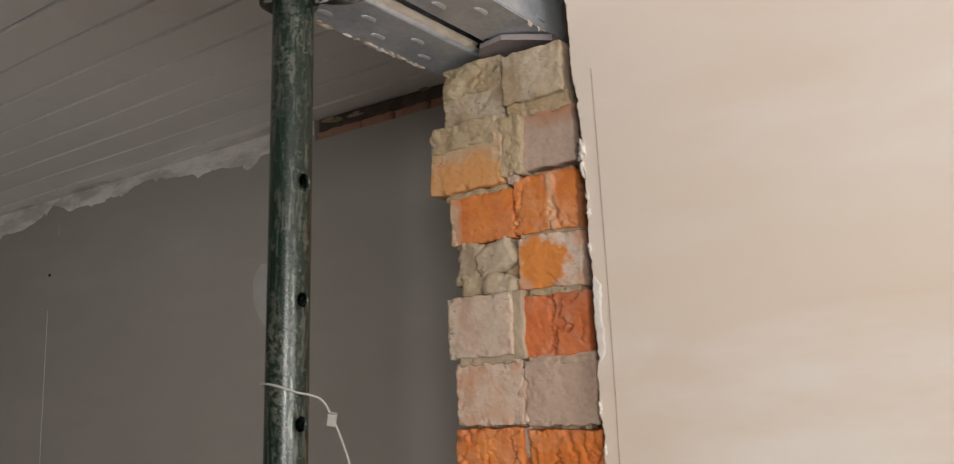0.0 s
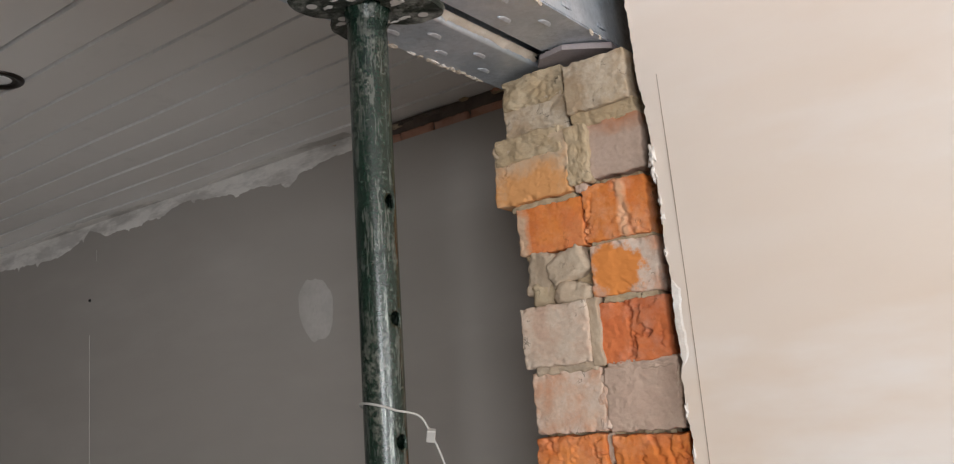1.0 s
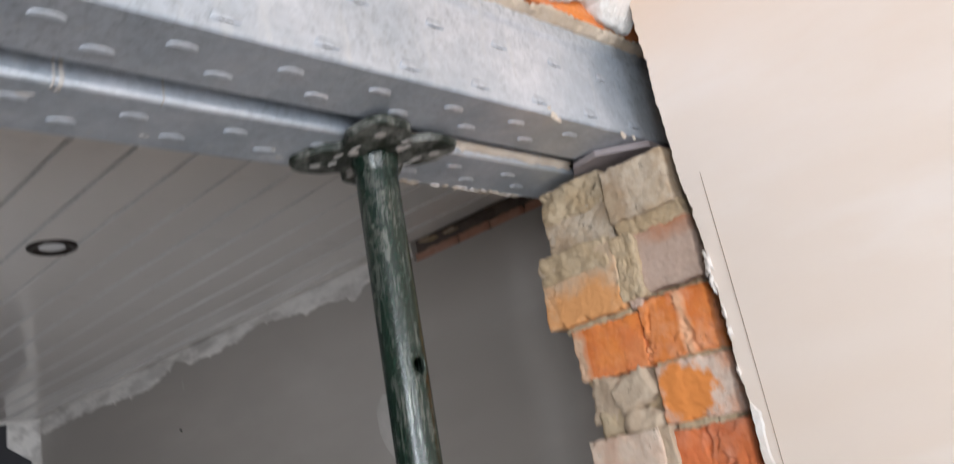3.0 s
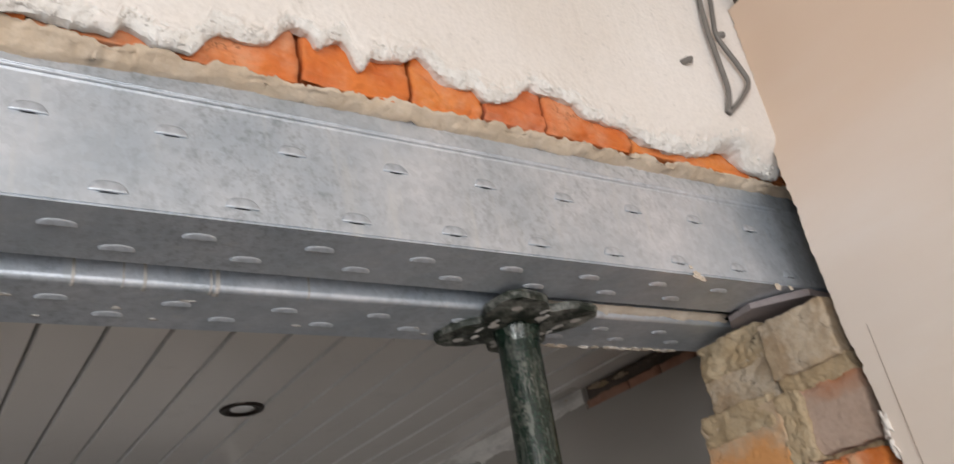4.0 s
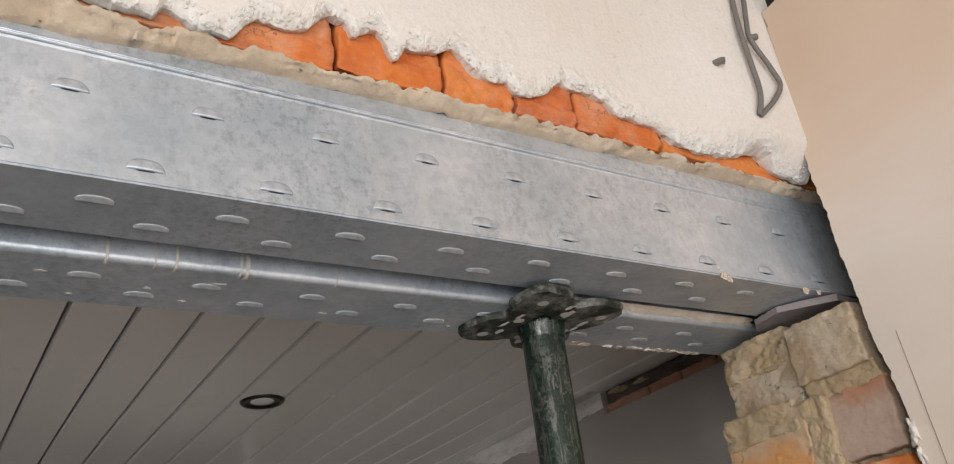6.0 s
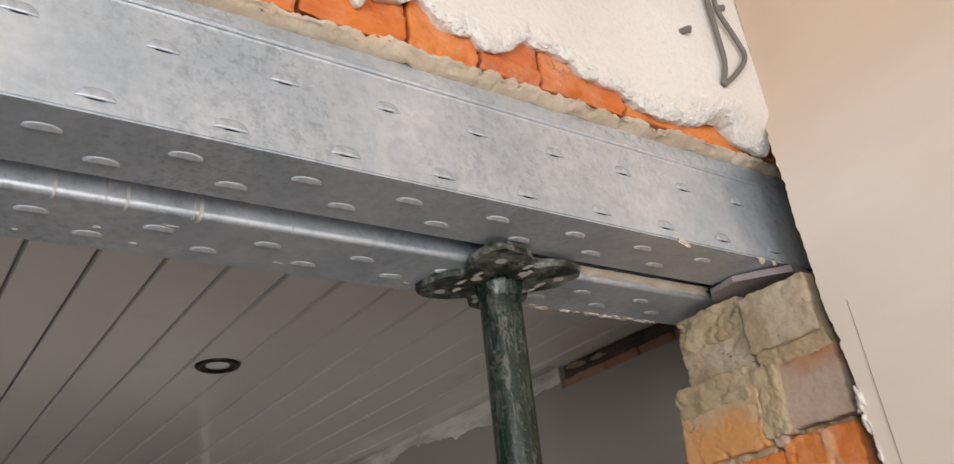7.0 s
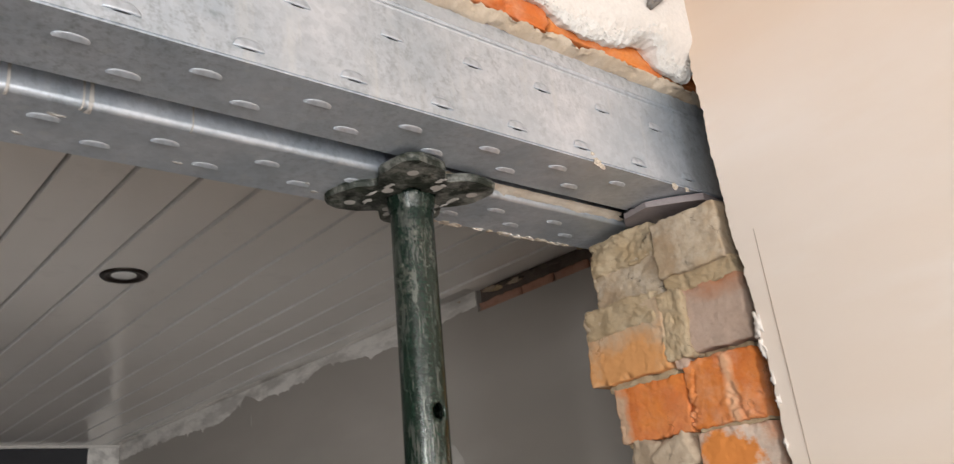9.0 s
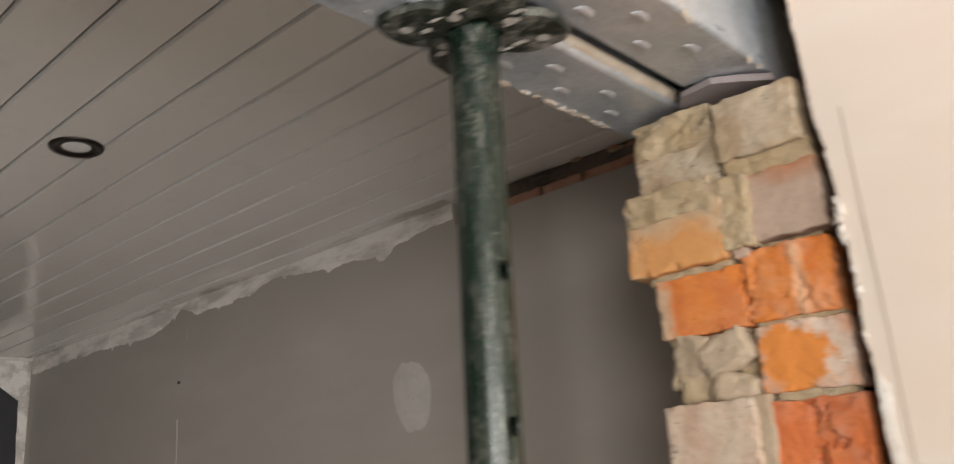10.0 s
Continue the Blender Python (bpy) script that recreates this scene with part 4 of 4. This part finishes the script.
for k in range(12):
    a, d = rng.random() * 6.28, 0.030 + 0.022 * rng.random()
    o = part("cement_spot", lump((0.003 + 0.004 * rng.random(), 0.0015 + 0.002 * rng.random(), 0.0006), k * 1.7, 0.9, 3), M_THINFILLER, head)
    o.location = (d * math.cos(a), d * math.sin(a), -0.0105)
bm = bmesh.new()
bmesh.ops.create_cone(bm, cap_ends=False, segments=32, radius1=0.0242, radius2=0.0275, depth=0.020, matrix=pose(0, 0, 0.004))
prop_part("weld_ring", bm, M_PAINT)

# wire tether looped round the prop
tether = empty("wire_tether", (-0.74, 0.69, 1.64))
tagged(tether, "thin grey wire tether with a crimped ferrule on the prop", "wire")
AX = Vector((-0.7465, 0.687, 0))
loop = [(AX.x + 0.0265 * math.cos(a), AX.y + 0.0265 * math.sin(a), 1.638 + 0.011 * math.cos(a + 1.9) - 0.005) for a in (radians(d) for d in range(-250, -14, 12))]
fall = smooth_line([loop[-1], (-0.713, 0.703, 1.626), (-0.709, 0.716, 1.606), (-0.705, 0.728, 1.578), (-0.702, 0.737, 1.545), (-0.702, 0.742, 1.48), (-0.715, 0.735, 1.30)], 8)
wire = part("wire", tube(bmesh.new(), loop + fall[1:], 0.0013, 8), M_WIRE, tether, "", True)
wire.matrix_parent_inverse = pose(0.74, -0.69, -1.64)
bm = box(bmesh.new(), -0.005, 0.005, -0.004, 0.004, -0.007, 0.007, 0.0012)
o = part("ferrule", bm, M_WIRE, tether, "crimped metal ferrule")
o.matrix_parent_inverse = pose(0.74, -0.69, -1.64)
o.matrix_basis = pose(-0.709, 0.716, 1.604, 25, 10, 40)

# ---- cables on the old plaster ----
def cable(points, radius, label):
    return tagged(part("cable", tube(bmesh.new(), smooth_line(points, 8), radius, 10), M_CABLE, None, "", True), label, "cable", "loose cables above the lintel")


X = -0.530
cable([(X, 0.952, 2.62), (X, 0.936, 2.512), (X + 0.002, 0.925, 2.45), (X + 0.002, 0.924, 2.394), (X + 0.001, 0.924, 2.347), (X - 0.003, 0.914, 2.314)], 0.0036, "grey twin cable hanging down the plaster")
cable([(X + 0.004, 0.972, 2.62), (X + 0.004, 0.956, 2.518), (X + 0.006, 0.939, 2.462), (X + 0.006, 0.934, 2.43), (X + 0.004, 0.960, 2.394), (X + 0.003, 0.970, 2.371), (X + 0.002, 0.947, 2.341), (X - 0.003, 0.916, 2.313)], 0.0034, "grey cable looped back into the plaster")
cable([(X - 0.020, 0.872, 2.387), (X - 0.006, 0.873, 2.384), (X - 0.003, 0.874, 2.383), (X - 0.001, 0.875, 2.382)], 0.0046, "cut grey cable stub poking from the plaster")
cable([(X + 0.003, 0.938, 2.437), (X + 0.006, 0.942, 2.436), (X + 0.008, 0.946, 2.437)], 0.0045, "short cut grey cable end beside the loop")

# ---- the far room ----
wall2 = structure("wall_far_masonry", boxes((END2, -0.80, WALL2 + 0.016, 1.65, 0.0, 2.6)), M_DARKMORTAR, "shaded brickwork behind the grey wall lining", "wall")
bm = boxes((END2, -1.525, WALL2, WALL2 + 0.0155, 0.0, CEIL + 0.004))
box(bm, -1.525, -0.775, WALL2, WALL2 + 0.0155, 0.0, 2.262)
structure("wall_far_lining", bm, M_GREYWALL, "grey plaster lining with filled joints", "wall")
lining = bpy.data.objects["wall_far_lining"]
x = -1.53
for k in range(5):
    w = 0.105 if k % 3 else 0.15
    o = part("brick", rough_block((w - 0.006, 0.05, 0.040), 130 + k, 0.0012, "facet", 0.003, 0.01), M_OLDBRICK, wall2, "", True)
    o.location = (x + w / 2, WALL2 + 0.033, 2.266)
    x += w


def filler(name, x0, x1, top, low, seed, teeth, parent, mat=M_FILLER, y=WALL2):
    """A thin skim with a ragged lower edge."""
    bm = bmesh.new()
    n = max(8, int((x1 - x0) / 0.004))

    def at(i, j):
        x_ = x0 + (x1 - x0) * i / n
        cut = low(x_) + teeth * fract(x_ * 9, seed, 0.0, 5, 0.66) - 2.2 * teeth * max(0.0, fract(x_ * 30, seed, 3.0, 3) - 0.22)
        return (x_, y - 0.0018 * (1 if j < 3 else 0.1), top(x_) + (cut - top(x_)) * j / 3)

    lattice(bm, n, 3, at)
    return part(name, bm, mat, parent)


BAND = [(-3.93, 2.25), (-3.68, 2.254), (-3.37, 2.257), (-2.95, 2.237), (-2.80, 2.27), (-2.74, 2.296), (-2.64, 2.264), (-2.34, 2.265), (-2.25, 2.291), (-1.97, 2.259), (-1.86, 2.262), (-1.80, 2.25), (-1.77, 2.232), (-1.73, 2.262), (-1.52, 2.28)]


def band_low(x_):
    for (a, za), (b, zb) in zip(BAND, BAND[1:]):
        if x_ <= b:
            return za + (zb - za) * (x_ - a) / (b - a)
    return BAND[-1][1]


filler("filler_band", END2 + 0.01, -1.527, lambda x_: CEIL - 0.001, band_low, 2.0, 0.009, lining)
bm = bmesh.new()
lattice(bm, 260, 2, lambda i, j: (END2 + 0.01 + 2.40 * i / 260, WALL2 - (0.0, 0.02, 0.036 + 0.012 * fract(i * 0.12, 4.0, 2.0, 4))[j], CEIL - (0.0015, 0.0015, 0.0003)[j]))
part("ceiling_filler", bm, M_FILLER, lining, "thin filler smeared on the ceiling edge")
bm = bmesh.new()
n = 40
c = bm.verts.new((-1.69, WALL2 - 0.003, 1.899))
rim = [bm.verts.new((-1.69 + (0.062 + 0.010 * fract(math.cos(a) * 1.4, math.sin(a) * 1.4, 3.0)) * math.cos(a) - 0.008 * math.sin(a), WALL2 - 0.0002, 1.899 + (0.083 + 0.012 * fract(math.cos(a) * 1.4, 5.0, math.sin(a) * 1.4)) * math.sin(a))) for a in (2 * math.pi * k / n for k in range(n))]
for k in range(n):
    bm.faces.new((c, rim[k], rim[(k + 1) % n]))
part("filler_patch", bm, M_THINFILLER, lining, "pale oval filler patch", True)
part("board_joint", boxes((-2.743, -2.7405, WALL2 - 0.0012, WALL2 + 0.001, 0.4, 1.95), (-2.70, -2.698, WALL2 - 0.0012, WALL2 + 0.001, 2.19, 2.225)), M_THINFILLER, lining, "pale upright joint line")
bm = bmesh.new()
bmesh.ops.create_cone(bm, cap_ends=True, segments=12, radius1=0.005, radius2=0.004, depth=0.004, matrix=pose(-2.738, WALL2 - 0.002, 2.064, 90))
tagged(part("nail", bm, M_HOLE), "small dark nail head in the grey wall", "nail")

end = structure("wall_far_end", boxes((END2 - 0.15, END2, -1.75, 1.65, 1.76, 2.6)), M_DARKWALL, "charcoal painted end wall under the ceiling edge", "wall")
structure("wall_far_dado", boxes((END2 - 0.15, END2 + 0.004, -1.75, 1.65, 0.0, 1.757)), M_FAR_GREY, "grey plastered lower part of the end wall", "wall")
bm = bmesh.new()
lattice(bm, 60, 3, lambda i, j: (END2 + 0.0025 * (j > 0), WALL2 - (0.0, 0.012, 0.024, 0.036 + 0.008 * fract(i * 0.16, 4.0, 1.0, 4) + 0.10 * min(1.0, max(0.0, (i - 55.5))))[j], 0.3 + 2.012 * i / 60))
part("filler_strip", bm, M_FILLER, end, "white filler down the corner")
structure("wall_far_side", boxes((END2, -0.80, -1.75, -1.6, 0.0, 2.6)), M_GREYWALL, "grey plastered side wall of the far room", "wall")
# out of view; its edge is placed to limit light entering the far room
structure("wall_left_pier", boxes((-0.80, -0.535, -3.35, -1.40, 0.0, 2.07)), M_ROOM, "unseen plastered wall closing the opening", "wall")

# clad ceiling: boards with grooves between them, in one mesh
bm = bmesh.new()
PITCH = 0.0957
y = 0.277 - 20 * PITCH
sag = random.Random(3)
while y < WALL2:
    y1 = min(y + PITCH, WALL2 + 0.01)
    dz = 0.0008 * (sag.random() - 0.5)
    prof = [(y + 0.0002, CEIL + 0.0150), (y + 0.0036, CEIL + 0.0150), (y + 0.0038, CEIL + 0.004), (y + 0.0066, CEIL + dz - 0.0014), (y1 - 0.0012, CEIL + dz), (y1 - 0.0002, CEIL + 0.002)]
    n = 24
    rows = [[bm.verts.new((END2 + (-0.80 - END2) * k / n, a, b + 0.0012 * math.sin(k * 0.8 + y * 9))) for a, b in prof] for k in range(n + 1)]
    for a, b in zip(rows, rows[1:]):
        for i in range(5):
            bm.faces.new((a[i], b[i], b[i + 1], a[i + 1]))
    y += PITCH
bmesh.ops.recalc_face_normals(bm, faces=bm.faces[:])
clad = structure("ceiling", bm, M_CLAD, "off-white plastic cladding boards with grooved joints", "ceiling")
# seam bevels carry a separate white, a painted highlight along each groove
clad.data.materials.append(M_SEAM_GLINT)
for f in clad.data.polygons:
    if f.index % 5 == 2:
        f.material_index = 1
structure("ceiling_backing", boxes((END2, -0.80, -1.75, 1.65, CEIL + 0.018, CEIL + 0.05)), M_DARKWALL, "dark boards above the cladding", "ceiling")
structure("trim_ceiling_end", boxes((END2, END2 + 0.012, -1.6, WALL2, CEIL - 0.012, CEIL)), M_TRIM, "white edge trim of the clad ceiling", "trim")


def downlight(place):
    root = empty("downlight", place)
    tagged(root, "recessed downlight with a dark nickel rim, unlit", "downlight", "downlights in the clad ceiling")
    bm = bmesh.new()
    prof = [(0.034, -0.0008), (0.036, -0.0015), (0.039, -0.004), (0.0465, -0.0045), (0.0495, -0.002), (0.050, 0.001)]
    n = 40
    rows = [[bm.verts.new((0.92 * r_ * math.cos(2 * math.pi * k / n), 0.92 * r_ * math.sin(2 * math.pi * k / n), z)) for r_, z in prof] for k in range(n)]
    for k in range(n):
        for i in range(5):
            bm.faces.new((rows[k][i], rows[(k + 1) % n][i], rows[(k + 1) % n][i + 1], rows[k][i + 1]))
    part("rim", bm, M_NICKEL, root, "", True)
    bm = bmesh.new()
    bmesh.ops.create_cone(bm, cap_ends=True, segments=40, radius1=0.0335, radius2=0.0335, depth=0.0012)
    part("reflector", bm, M_NICKEL, root)
    bm = bmesh.new()
    bmesh.ops.create_uvsphere(bm, u_segments=28, v_segments=12, radius=0.0245)
    for v in bm.verts:
        v.co.z = -0.0008 + v.co.z * 0.09
    part("lamp_face", bm, M_LAMP, root, "pale frosted lamp face", True)
    return root


spot = downlight((-1.712, 0.719, CEIL - 0.0006))
copy_thing(spot, pose(-2.82, 0.702, CEIL - 0.0006))

# crumbs of plaster along the bared bricks, and dabs of mortar on the steel
crumbs = empty("plaster_crumbs", (-1.5, WALL2, 2.30))
tagged(crumbs, "crumbled plaster bits along the bared brick strip", "plaster")
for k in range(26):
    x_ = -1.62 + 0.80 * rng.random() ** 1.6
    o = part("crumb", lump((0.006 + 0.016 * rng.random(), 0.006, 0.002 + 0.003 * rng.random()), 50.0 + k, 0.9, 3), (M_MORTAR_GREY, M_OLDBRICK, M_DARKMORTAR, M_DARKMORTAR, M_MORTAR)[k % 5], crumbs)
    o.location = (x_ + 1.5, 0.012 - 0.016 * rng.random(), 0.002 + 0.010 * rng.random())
for k, (y_, z_, size) in enumerate(((0.835, 2.113, 0.007), (0.842, 2.108, 0.005), (0.975, 2.112, 0.006), (1.0, 2.113, 0.004), (0.828, 2.121, 0.003))):
    o = part("mortar_dab", lump((0.0012, 0.75 * size, size * 0.6), 80.0 + k, 0.8, 3), M_PALEMORTAR, smear)
    o.matrix_parent_inverse = pose(0.70, -0.86, -SOFFIT)
    o.location = (FRONT + 0.0005, y_, z_)
